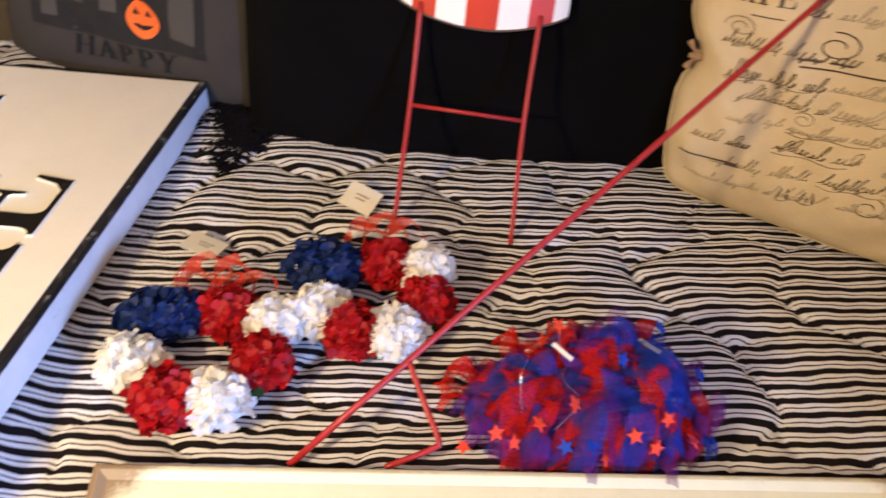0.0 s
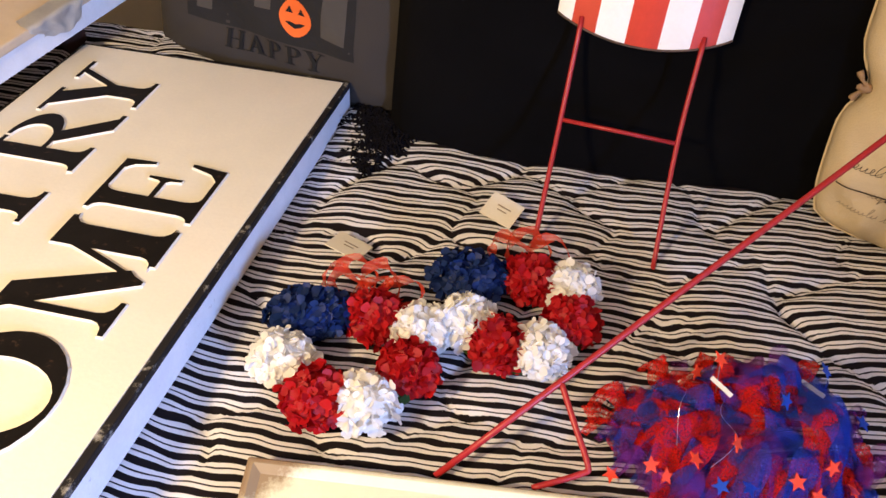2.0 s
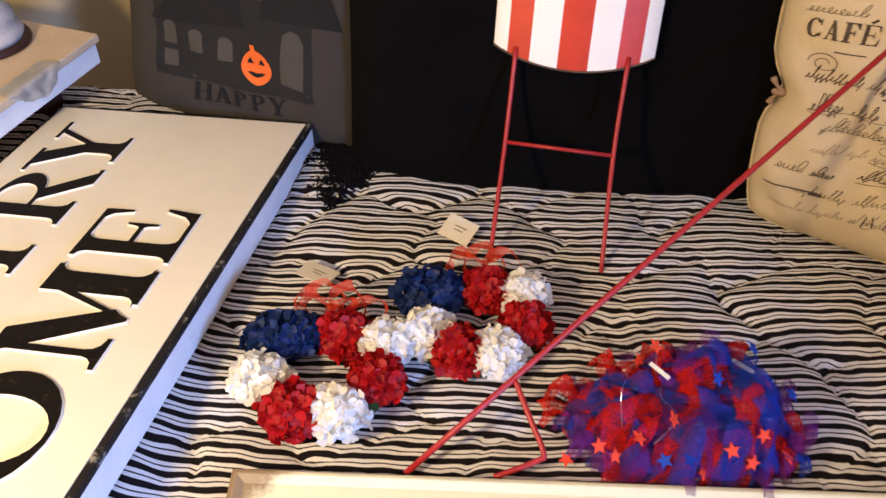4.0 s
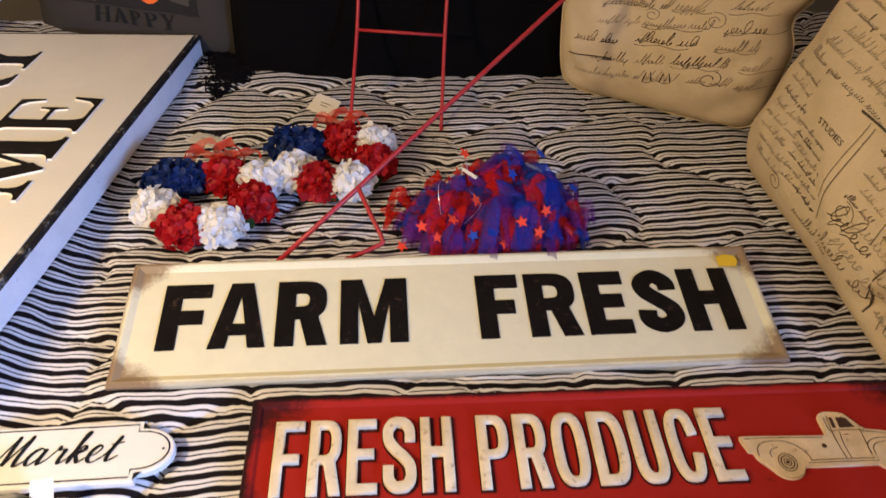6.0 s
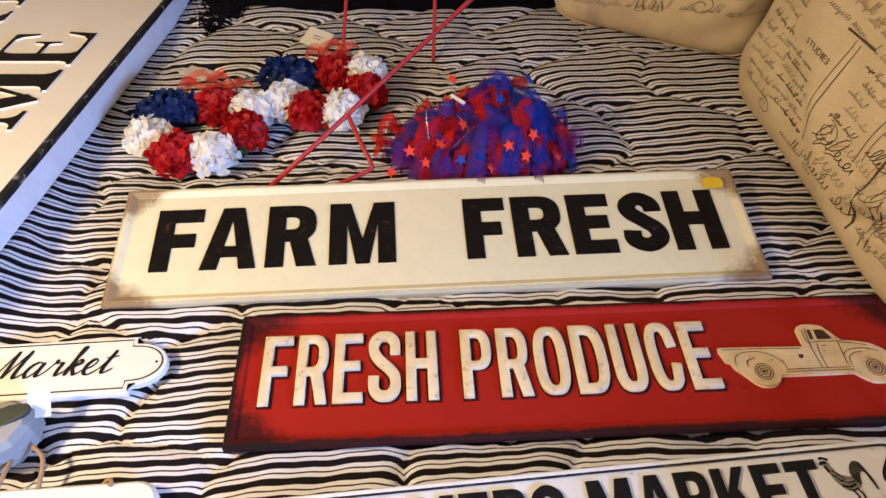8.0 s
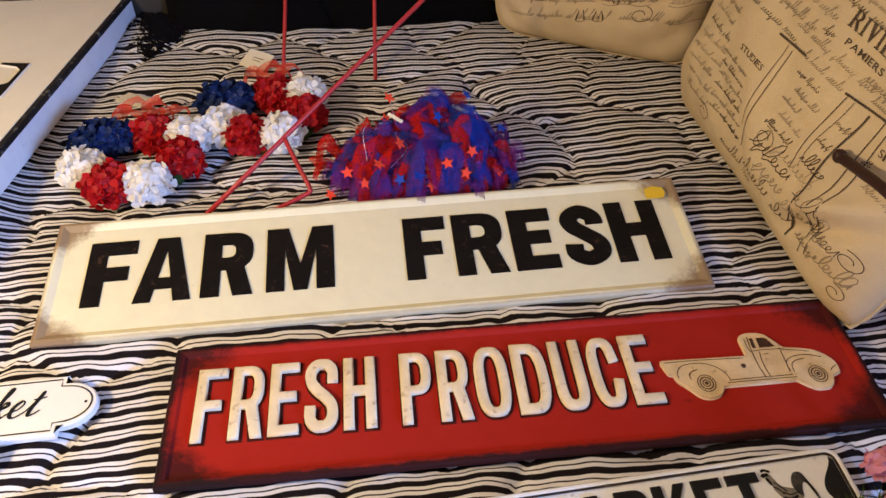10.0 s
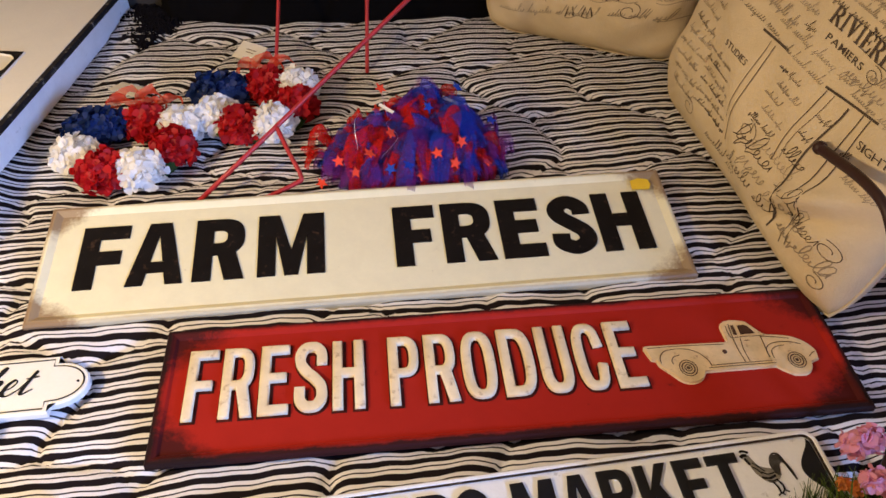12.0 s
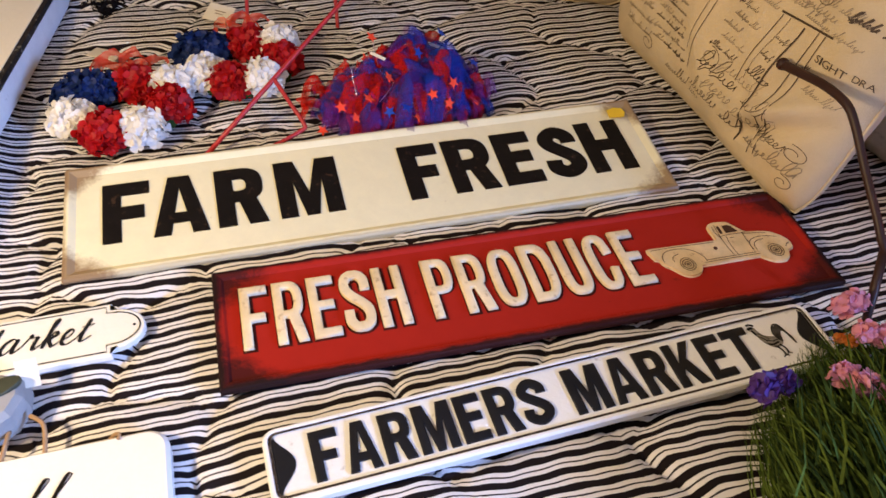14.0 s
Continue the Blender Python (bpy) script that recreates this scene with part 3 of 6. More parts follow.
    if ch in "ORPC":
        cx, cy, rx, ry, ix, iy, a0, a1 = (0.5, 0.5, 0.5, 0.5, 0.29, 0.455, 0, 360) if ch == "O" else (0.52, 0.5, 0.50, 0.5, 0.25, 0.42, 38, 322) if ch == "C" else (0.44, 0.74, 0.46, 0.26, 0.25, 0.215, -90, 90)
        n = 26
        for k in range(n):
            a, b = radians(a0 + (a1 - a0) * k / n), radians(a0 + (a1 - a0) * (k + 1) / n)
            slab([(cx + ix * math.cos(a), cy + iy * math.sin(a)), (cx + rx * math.cos(a), cy + ry * math.sin(a)), (cx + rx * math.cos(b), cy + ry * math.sin(b)), (cx + ix * math.cos(b), cy + iy * math.sin(b))], 8 + k % 2)
    bmesh.ops.recalc_face_normals(bm, faces=bm.faces)
    return bm


def word_spans(text, x0, x1, gap, bold=0.0):
    """Shares of a stretch for the letters of a word by their natural widths."""
    wide = [max(glyph(c, bold)[2], 0.25) for c in text]
    unit = (x1 - x0 - gap * (len(text) - 1)) / sum(wide)
    out, x = [], x0
    for w in wide:
        out.append((x, x + w * unit))
        x += w * unit + gap
    return out


# ---- the room ----
def wall(name, lo, hi, material):
    return tagged(link(name, box_mesh(lo, hi), material), kind="structure")


tagged(wall("floor", (-2.6, -2.12, -0.72), (2.40, 1.35, -0.62), M_FLOOR), "brown wooden floor boards", "floor")
tagged(wall("wall_north", (-2.6, 1.25, -0.62), (2.30, 1.35, 1.9), M_PLASTER), "cream painted wall behind the daybed", "wall")
tagged(wall("wall_west", (-2.7, -2.12, -0.62), (-2.6, 1.35, 1.9), M_PLASTER), "cream painted side wall", "wall")
tagged(wall("wall_east", (2.30, -2.12, -0.62), (2.40, 1.35, 1.9), M_PLASTER), "cream painted side wall", "wall")
# added wall, never in view: keeps window light off the right-hand things
tagged(wall("wall_daylight_blocker", (1.05, -1.20, -0.62), (1.15, 1.25, 1.9), M_PLASTER), "cream painted wall added out of view to block daylight", "wall")


def wall_with_window():
    """The wall behind the camera that holds the window, with its frame and sill."""
    x0, x1, y0, y1, z0, z1 = 1.24, 2.26, -2.12, -2.00, 0.54, 1.18
    bm = bmesh.new()
    for lo, hi in (((-2.6, y0, -0.62), (x0, y1, 1.9)), ((x1, y0, -0.62), (2.30, y1, 1.9)), ((x0, y0, -0.62), (x1, y1, z0)), ((x0, y0, z1), (x1, y1, 1.9))):
        box(bm, lo, hi)
    tagged(link("wall_south", bm, M_PLASTER), "cream painted wall with a window", "wall", kind="structure")
    win = tagged(new("window_1"), "white framed window in the wall", "window", kind="structure")
    f0, f1 = y0 + 0.03, y0 + 0.07
    for name, lo, hi in (("window_frame", (x0, f0, z0), (x0 + 0.05, f1, z1)), ("window_frame", (x1 - 0.05, f0, z0), (x1, f1, z1)), ("window_frame", (x0 + 0.05, f0, z0), (x1 - 0.05, f1, z0 + 0.05)), ("window_frame", (x0 + 0.05, f0, z1 - 0.05), (x1 - 0.05, f1, z1)), ("window_sill", (x0 - 0.04, y1 + 0.003, z0 - 0.03), (x1 + 0.04, y1 + 0.05, z0))):
        part(name, box_mesh(lo, hi, 0.003), M_EDGE_WHITE, win)


wall_with_window()
tagged(wall("ceiling", (-2.6, -2.12, 1.9), (2.40, 1.35, 2.0), M_CEIL), "white painted ceiling", "ceiling")


# ---- the daybed ----
CH_TURN, CH_TOP, CH_THICK = radians(-7.37), Vector((-0.401, 0.779, 0.0215)), 0.047
BED_X0, BED_X1, BED_Y0, BED_Y1 = -1.02, 1.02, -0.56, 0.98


def board_height(x, y):
    """The upper face of the thick lettered board over a place of the plan."""
    return 0.0215 + 0.0713 * (0.779 - y) + 0.0328 * (x + 0.401)


def tufted_mattress():
    rng = np.random.RandomState(4)
    step = 0.0065
    xs, ys = np.arange(BED_X0, BED_X1 + step, step), np.arange(BED_Y0, BED_Y1 + step, step)
    gx, gy = np.meshgrid(xs, ys)
    seeds = []
    for r, sy in enumerate(np.arange(BED_Y0 - 0.1, BED_Y1 + 0.15, 0.138)):
        for sx in np.arange(BED_X0 - 0.2, BED_X1 + 0.2, 0.166):
            seeds.append((sx + (r % 2) * 0.083 + rng.uniform(-0.03, 0.03), sy + rng.uniform(-0.03, 0.03)))
    seeds = np.array(seeds)
    push = rng.uniform(-1, 1, len(seeds))
    f1, f2, who = np.full(gx.shape, 9.0), np.full(gx.shape, 9.0), np.zeros(gx.shape, int)
    wob = 0.012 * np.sin(gx * 31 + 3 * np.sin(gy * 17)) + 0.008 * np.sin(gy * 53 + gx * 11)
    for k, (sx, sy) in enumerate(seeds):
        d = np.hypot(gx + 1.3 * wob - sx, (gy + 0.6 * wob - sy) * 1.0)
        closer = d < f1
        f2 = np.where(closer, f1, np.minimum(f2, d))
        who = np.where(closer, k, who)
        f1 = np.where(closer, d, f1)
    edge = f2 - f1
    deep = 0.62 + 0.38 * np.sin(gx * 19 + 2.1 * np.sin(gy * 13 + 1)) * np.sin(gy * 23 + 1.6 * np.sin(gx * 17))
    puff = 1 - deep * (0.46 * np.exp(-edge / 0.0065) + 0.42 * np.exp(-edge / 0.05))
    z = -0.0325 + 0.0218 * puff + 0.0016 * np.sin(gx * 47 + gy * 9) * puff
    gather = np.exp(-edge / 0.016)
    z += 0.0018 * gather * np.sin(gy * 330 + 5 * np.sin(gx * 60))
    # rounded rim
    rim = np.minimum(np.minimum(gx - BED_X0, BED_X1 - gx), np.minimum(gy - BED_Y0, BED_Y1 - gy))
    z -= 0.075 * np.clip(1 - rim / 0.07, 0, 1) ** 2
    # the thick board sinks in
    c, s = math.cos(CH_TURN), math.sin(CH_TURN)
    dx, dy = gx - CH_TOP.x, gy - CH_TOP.y
    u, v = -(dx * c + dy * s), -(-dx * s + dy * c)
    out = np.maximum.reduce([-u, u - 0.403, -v, v - 0.83])
    under = board_height(gx, gy) - CH_THICK - 0.003
    z = np.where(out < 0.05, np.minimum(z, under + np.clip(out, 0, 1) * 0.9 + 0.004 * (out > 0)), z)
    swell = under - 0.004 - 0.75 * np.clip(out + 0.012, 0, 1)
    z = np.where(swell > z - 0.01, np.log(np.exp(z / 0.006) + np.exp(np.minimum(swell, 0.08) / 0.006)) * 0.006, z)
    z = np.where(out < 0.004, np.minimum(z, under), z)
    # the sheet is printed before it is sewn: the stripes shift a little from puff to puff
    soft = np.clip(edge / 0.05, 0, 1)
    vv = gy + 0.0065 * push[who] * soft + 0.006 * np.sin(gx * 5.3 + 1.7 * np.sin(gy * 4)) + 0.0012 * np.sin(gx * 29 + 2 * np.sin(gy * 19)) + 0.0008 * np.sin(gx * 71 + gy * 33 + 2 * np.sin(gy * 41)) + 0.0006 * np.sin(gx * 173 + 3 * np.sin(gy * 67))
    vv += 0.0022 * gather * np.sin(gx * 160 + gy * 70)
    ny, nx = gx.shape
    idx = np.arange(nx * ny).reshape(ny, nx)
    quads = np.stack([idx[:-1, :-1], idx[:-1, 1:], idx[1:, 1:], idx[1:, :-1]], -1).reshape(-1, 4)
    me = bpy.data.meshes.new("tufted_top")
    co = np.stack([gx, gy, z], -1).reshape(-1, 3)
    me.from_pydata(co.tolist(), [], quads.tolist())
    uv = me.uv_layers.new(name="UVMap")
    loops = np.empty(len(me.loops), np.int32)
    me.loops.foreach_get("vertex_index", loops)
    flat = np.stack([gx.ravel(), vv.ravel() + 10.0], -1)[loops]
    uv.data.foreach_set("uv", flat.astype(np.float32).ravel())
    me.materials.append(M_TICKING)
    me.shade_smooth()
    bed = thing("daybed", "daybed with tufted black and white striped mattress", "daybed")
    ob = new("mattress_top", me)
    ob.parent = bed
    tagged(ob, "tufted cotton ticking with black and white stripes")
    side = bmesh.new()
    box(side, (BED_X0 + 0.004, BED_Y0 + 0.004, -0.30), (BED_X1 - 0.004, BED_Y1 - 0.004, -0.115), 0.03)
    part("mattress_side", side, M_TICKING, bed)
    part("bed_base", box_mesh((BED_X0, BED_Y0, -0.44), (BED_X1, BED_Y1, -0.302), 0.01), M_DARK_WOOD, bed, "dark stained wooden base")
    for x in (BED_X0 + 0.08, BED_X1 - 0.08):
        for y in (BED_Y0 + 0.08, BED_Y1 - 0.08):
            part("leg", box_mesh((x - 0.035, y - 0.035, -0.62), (x + 0.035, y + 0.035, -0.442), 0.005), M_DARK_WOOD, bed)
    return bed


tufted_mattress()


# ---- the lettered boards and plates ----
def even_spans(text, x0, x1, gap):
    """Shares of a stretch for block capitals, M a little wider."""
    wide = [1.3 if c == "M" else 1.08 if c in "AOKD" else 0.92 if c in "EF" else 1.0 for c in text]
    unit = (x1 - x0 - gap * (len(text) - 1)) / sum(wide)
    out, x = [], x0
    for w in wide:
        out.append((x, x + w * unit))
        x += w * unit + gap
    return out


def farm_fresh_sign():
    s = thing("metal_sign", "long cream metal sign lettered FARM FRESH, rusty at the corners", "sign", pose(0.0, 0.0885, 0.0055, 6.5, 0, 0), "signs on the daybed")
    part("plate", framed_plate(0.766, 0.179, 0.002, [(0, -0.013), (0, -0.003), (0.002, -0.0005), (0.006, 0.0), (0.009, -0.0015), (0.014, -0.0042), (0.0165, -0.0042)]), M_CREAM, s, "cream enamel with brown rust stains")
    y0, y1 = 0.0480 - 0.0895, 0.1435 - 0.0895
    spans = ((("F", -0.339, -0.284), ("A", -0.281, -0.216), ("R", -0.2055, -0.146), ("M", -0.131, -0.052)), (("F", 0.032, 0.083), ("R", 0.0915, 0.1525), ("E", 0.161, 0.214), ("S", 0.2245, 0.2775), ("H", 0.2840, 0.3465)))
    for word in spans:
        for ch, a, b in word:
            part("letter", block_letter(ch, a, b, y0, y1, -0.0042, 0.0014, 0.0215, 0.0205), M_BLACK_INK, s)
    st = bmesh.new()
    prism(st, [(0.340, 0.054), (0.362, 0.053), (0.366, 0.061), (0.364, 0.070), (0.352, 0.073), (0.341, 0.069)], 0.0, 0.0012)
    part("sticker", st, M_YELLOW, s, "small yellow price sticker")
    return s


farm_fresh_sign()


def truck(parent, x0, y0, w, h, z):
    """The raised side view of an old pickup."""
    def at(pts):
        return [(x0 + w * a, y0 + h * b) for a, b in pts]

    def curve(pts, steps=5):
        return [tuple(p[:2]) for p in smooth_line([Vector((*p, 0)) for p in at(pts)], steps)]

    rear = curve([(0.050, 0.40), (0.062, 0.30), (0.110, 0.17), (0.150, 0.05), (0.190, 0.0), (0.235, 0.0), (0.275, 0.05), (0.305, 0.16)])
    fore = curve([(0.735, 0.165), (0.765, 0.10), (0.810, 0.02), (0.850, 0.0), (0.895, 0.01), (0.930, 0.09), (0.945, 0.19)])
    nose = curve([(0.995, 0.24), (1.0, 0.36), (0.985, 0.45), (0.960, 0.53), (0.905, 0.625), (0.83, 0.675), (0.755, 0.70)])
    cab = curve([(0.735, 0.73), (0.708, 0.82), (0.675, 0.93), (0.650, 0.975), (0.595, 1.0), (0.545, 0.995), (0.519, 0.955), (0.509, 0.88), (0.512, 0.66)])
    body = [*at([(0.0, 0.60), (0.022, 0.42)]), *rear, *fore, *nose, *cab, *at([(0.503, 0.615), (0.004, 0.645)])]
    rim = inset(body, -0.0011)
    part("truck_outline", filled([rim], z, 0.0018), M_RELIEF, parent, "pale raised outline of the truck")
    t = part("truck_relief", filled([body], z, 0.0042), M_TRUCK, parent, "raised tan pickup truck")
    top = z + 0.0046
    for cx in (0.212, 0.862):
        bm = bmesh.new()
        for r, wide in ((0.050, 0.0055), (0.036, 0.0075), (0.020, 0.006), (0.006, 0.010)):
            ring = [(x0 + w * cx + w * r * math.cos(a), y0 + h * 0.22 + 1.15 * w * r * math.sin(a)) for a in (2 * math.pi * k / 24 for k in range(24))]
            ribbon_line(bm, ring, w * wide, top, True)
        part("wheel", bm, M_SEPIA, t)
    lines = bmesh.new()
    strokes = (
        # rear and front mudguards
        [(0.066, 0.33), (0.072, 0.44), (0.105, 0.525), (0.165, 0.555), (0.235, 0.545), (0.300, 0.47), (0.345, 0.33), (0.352, 0.22)],
        [(0.135, 0.30), (0.132, 0.36), (0.150, 0.42), (0.190, 0.45)],
        [(0.715, 0.30), (0.712, 0.42), (0.740, 0.51), (0.80, 0.55), (0.87, 0.54), (0.93, 0.49)],
        [(0.735, 0.28), (0.740, 0.40), (0.775, 0.47), (0.83, 0.49)],
        # bed rail, running board, door, bonnet
        [(0.015, 0.60), (0.16, 0.605), (0.32, 0.595), (0.475, 0.58)], [(0.33, 0.195), (0.46, 0.20), (0.60, 0.20), (0.735, 0.20)], [(0.35, 0.235), (0.46, 0.24), (0.60, 0.24), (0.715, 0.24)],
        [(0.556, 0.93), (0.548, 0.70), (0.548, 0.46), (0.558, 0.25)], [(0.535, 0.90), (0.532, 0.76), (0.538, 0.68)], [(0.590, 0.66), (0.580, 0.46), (0.586, 0.25)], [(0.716, 0.70), (0.714, 0.50), (0.710, 0.30)],
        [(0.538, 0.675), (0.61, 0.69), (0.69, 0.685), (0.745, 0.69)], [(0.606, 0.615), (0.625, 0.618), (0.640, 0.615)], [(0.72, 0.665), (0.79, 0.645), (0.88, 0.60)], [(0.945, 0.26), (0.965, 0.31), (0.990, 0.34)],
    )
    for pts in strokes:
        ribbon_line(lines, curve(pts, 4), w * 0.0050, top)
    part("line_work", lines, M_SEPIA, t, "thin brown line work")
    part("window", prism(bmesh.new(), at([(0.604, 0.73), (0.694, 0.735), (0.665, 0.875), (0.645, 0.90), (0.606, 0.895)]), top - 0.0002, top + 0.0002), M_SEPIA, t, "dark cab window")
    part("window", prism(bmesh.new(), at([(0.562, 0.73), (0.582, 0.73), (0.584, 0.90), (0.565, 0.90)]), top - 0.0002, top + 0.0002), M_SEPIA, t, "dark cab window")
    part("filler_cap", prism(bmesh.new(), [(x0 + w * (0.462 + 0.014 * math.cos(a)), y0 + h * (0.45 + 0.035 * math.sin(a))) for a in (2 * math.pi * k / 12 for k in range(12))], top - 0.0002, top + 0.0003), M_SEPIA, t, "brown fuel cap")


def fresh_produce_sign():
    m = Matrix.Translation((0.1362, -0.1175, 0.001)) @ pose(0, 0, 0, 0, 0, -0.75)
    s = thing("metal_sign", "long red metal sign lettered FRESH PRODUCE with a raised pickup truck", "sign", m, "signs on the daybed")
    part("plate", framed_plate(0.715, 0.168, 0.002, [(0, -0.0075), (0, -0.002), (0.0015, 0.0), (0.006, 0.0006), (0.010, -0.001), (0.0125, -0.004), (0.014, -0.004)]), M_RED_PAINT, s, "red enamel with blackened edges")
    y0, y1 = -0.0355, 0.0525
    for word, a, b in (("FRESH", -0.330, -0.149), ("PRODUCE", -0.124, 0.140)):
        for ch, (p, q) in zip(word, even_spans(word, a, b, 0.0056)):
            part("letter", eased(block_letter(ch, p, q, y0, y1, -0.0040, 0.0052, 0.0106, 0.0112), 0.0022), M_RELIEF, s, "raised ivory letter", True)
            part("letter_outline", block_letter(ch, p - 0.0012, q + 0.0024, y0 - 0.0028, y1 + 0.0010, -0.0040, 0.0006, 0.0152, 0.0158), M_OUTLINE, s, "brown black letter outline, wider below and to the right")
    truck(s, 0.1475, -0.0355, 0.180, 0.0775, -0.0045)
    return s


fresh_produce_sign()


def farmers_market_sign():
    m = Matrix.Translation((0.110, -0.2835, 0.010)) @ pose(0, 0, 0, 0, -1.4, 1.9)
    s = thing("tin_sign", "narrow embossed white tin sign lettered FARMERS MARKET", "sign", m, "signs on the daybed")
    w, h = 0.596, 0.082
    part("plate", framed_plate(w, h, 0.014, [(0, -0.010), (0, -0.002), (0.002, 0.0), (0.005, 0.0), (0.007, -0.0022), (0.009, -0.0022)]), M_TIN, s, "white tin with a rolled rim")
    bm = bmesh.new()
    ribbon_line(bm, rounded(w - 0.0125, h - 0.0125, 0.010, 6), 0.0034, -0.0004, True)
    part("border_line", bm, M_BORDER, s, "worn brown black border line")
    for sx in (-1, 1):
        outer = sx * (w / 2 - 0.0082)
        bulge = [(outer - sx * (0.003 + 0.0165 * math.sin(a) ** 4), 0.031 * math.cos(a)) for a in (math.pi * k / 22 for k in range(23))]
        mark = [(outer, -0.027), (outer, 0.027), *bulge]
        bm = prism(bmesh.new(), mark if sx > 0 else mark[::-1], -0.0022, -0.0012)
        part("end_mark", bm, M_ENAMEL_INK, s, "black curved end mark")
    for word, a, b in (("FARMERS", -0.2555, -0.019), ("MARKET", 0.003, 0.215)):
        for ch, (p, q) in zip(word, even_spans(word, a, b, 0.0046)):
            part("letter", eased(block_letter(ch, p, q, -0.0275, 0.0265, -0.0022, 0.0026, 0.0098, 0.0098), 0.0009), M_ENAMEL_INK, s, "raised black letter", True)
    def at(a, b):
        return 0.2165 + 0.045 * a, -0.0225 + 0.052 * b

    def loop(pts, steps=4):
        return [tuple(p[:2]) for p in smooth_line([Vector((*at(*p), 0)) for p in pts + pts[:1]], steps)][:-1]

    def strokes(pieces, z):
        bm = bmesh.new()
        for pts, wide in pieces:
            ribbon_line(bm, [tuple(p[:2]) for p in smooth_line([Vector((*at(*p), 0)) for p in pts], 4)], wide, z)
        return bm

    rooster = part("rooster_print", filled([loop([(0.10, 0.86), (0.16, 0.90), (0.24, 0.86), (0.28, 0.76), (0.34, 0.64), (0.46, 0.58), (0.60, 0.54), (0.68, 0.48), (0.70, 0.38), (0.60, 0.30), (0.48, 0.27), (0.36, 0.33), (0.26, 0.45), (0.20, 0.58), (0.18, 0.72), (0.15, 0.80)])], -0.0022, 0.0006), M_ROOSTER_GREY, s, "small grey and black rooster print")
    part("head", strokes([([(0.06, 0.82), (0.12, 0.86), (0.20, 0.85)], 0.0034), ([(0.08, 0.93), (0.14, 0.95), (0.20, 0.93), (0.26, 0.90)], 0.0026), ([(0.13, 0.80), (0.16, 0.72), (0.18, 0.66)], 0.0026)], -0.0010), M_BLACK_INK, rooster, "black head and comb")
    part("feathers", strokes([([(0.20, 0.62), (0.28, 0.56), (0.34, 0.46)], 0.0012), ([(0.24, 0.70), (0.34, 0.60), (0.42, 0.50)], 0.0011), ([(0.30, 0.40), (0.44, 0.36), (0.60, 0.40)], 0.0022), ([(0.34, 0.50), (0.46, 0.44), (0.60, 0.46)], 0.0013), ([(0.40, 0.32), (0.50, 0.30), (0.60, 0.33)], 0.0012)], -0.0012), M_BLACK_INK, rooster, "black feather strokes")
    part("tail", strokes([([(0.64 + 0.01 * k, 0.44 - 0.01 * k), (0.60 + 0.030 * k, 0.62 - 0.008 * k), (0.70 + 0.030 * k, 0.80 - 0.030 * k), (0.84 + 0.022 * k, 0.80 - 0.060 * k), (0.90 + 0.016 * k, 0.62 - 0.070 * k)], 0.0021) for k in range(6)], -0.0014), M_ROOSTER_DARK, rooster, "dark curved tail feathers")
    part("leg", strokes([([(0.48, 0.29), (0.53, 0.18), (0.54, 0.06)], 0.0019), ([(0.46, 0.02), (0.54, 0.06), (0.60, 0.02)], 0.0013)], -0.0013), M_BLACK_INK, rooster)
    part("leg", strokes([([(0.58, 0.31), (0.64, 0.20), (0.63, 0.10)], 0.0019), ([(0.57, 0.06), (0.63, 0.10), (0.71, 0.06)], 0.0013)], -0.0011), M_BLACK_INK, rooster)
    return s


farmers_market_sign()


def plaque_outline(w, h, tab, notch):
    """A long plate with a half-round end set in by small steps, counterclockwise."""
    r = h / 2 - notch
    right = [(w / 2 - tab + r * 0.95 * math.cos(a) * tab / r, r * math.sin(a)) for a in (radians(-90 + 180 * k / 16) for k in range(17))]
    left = [(-x, -y) for x, y in right]
    return [(w / 2 - tab, -h / 2), *right, (w / 2 - tab, h / 2), (-w / 2 + tab, h / 2), *left, (-w / 2 + tab, -h / 2)]


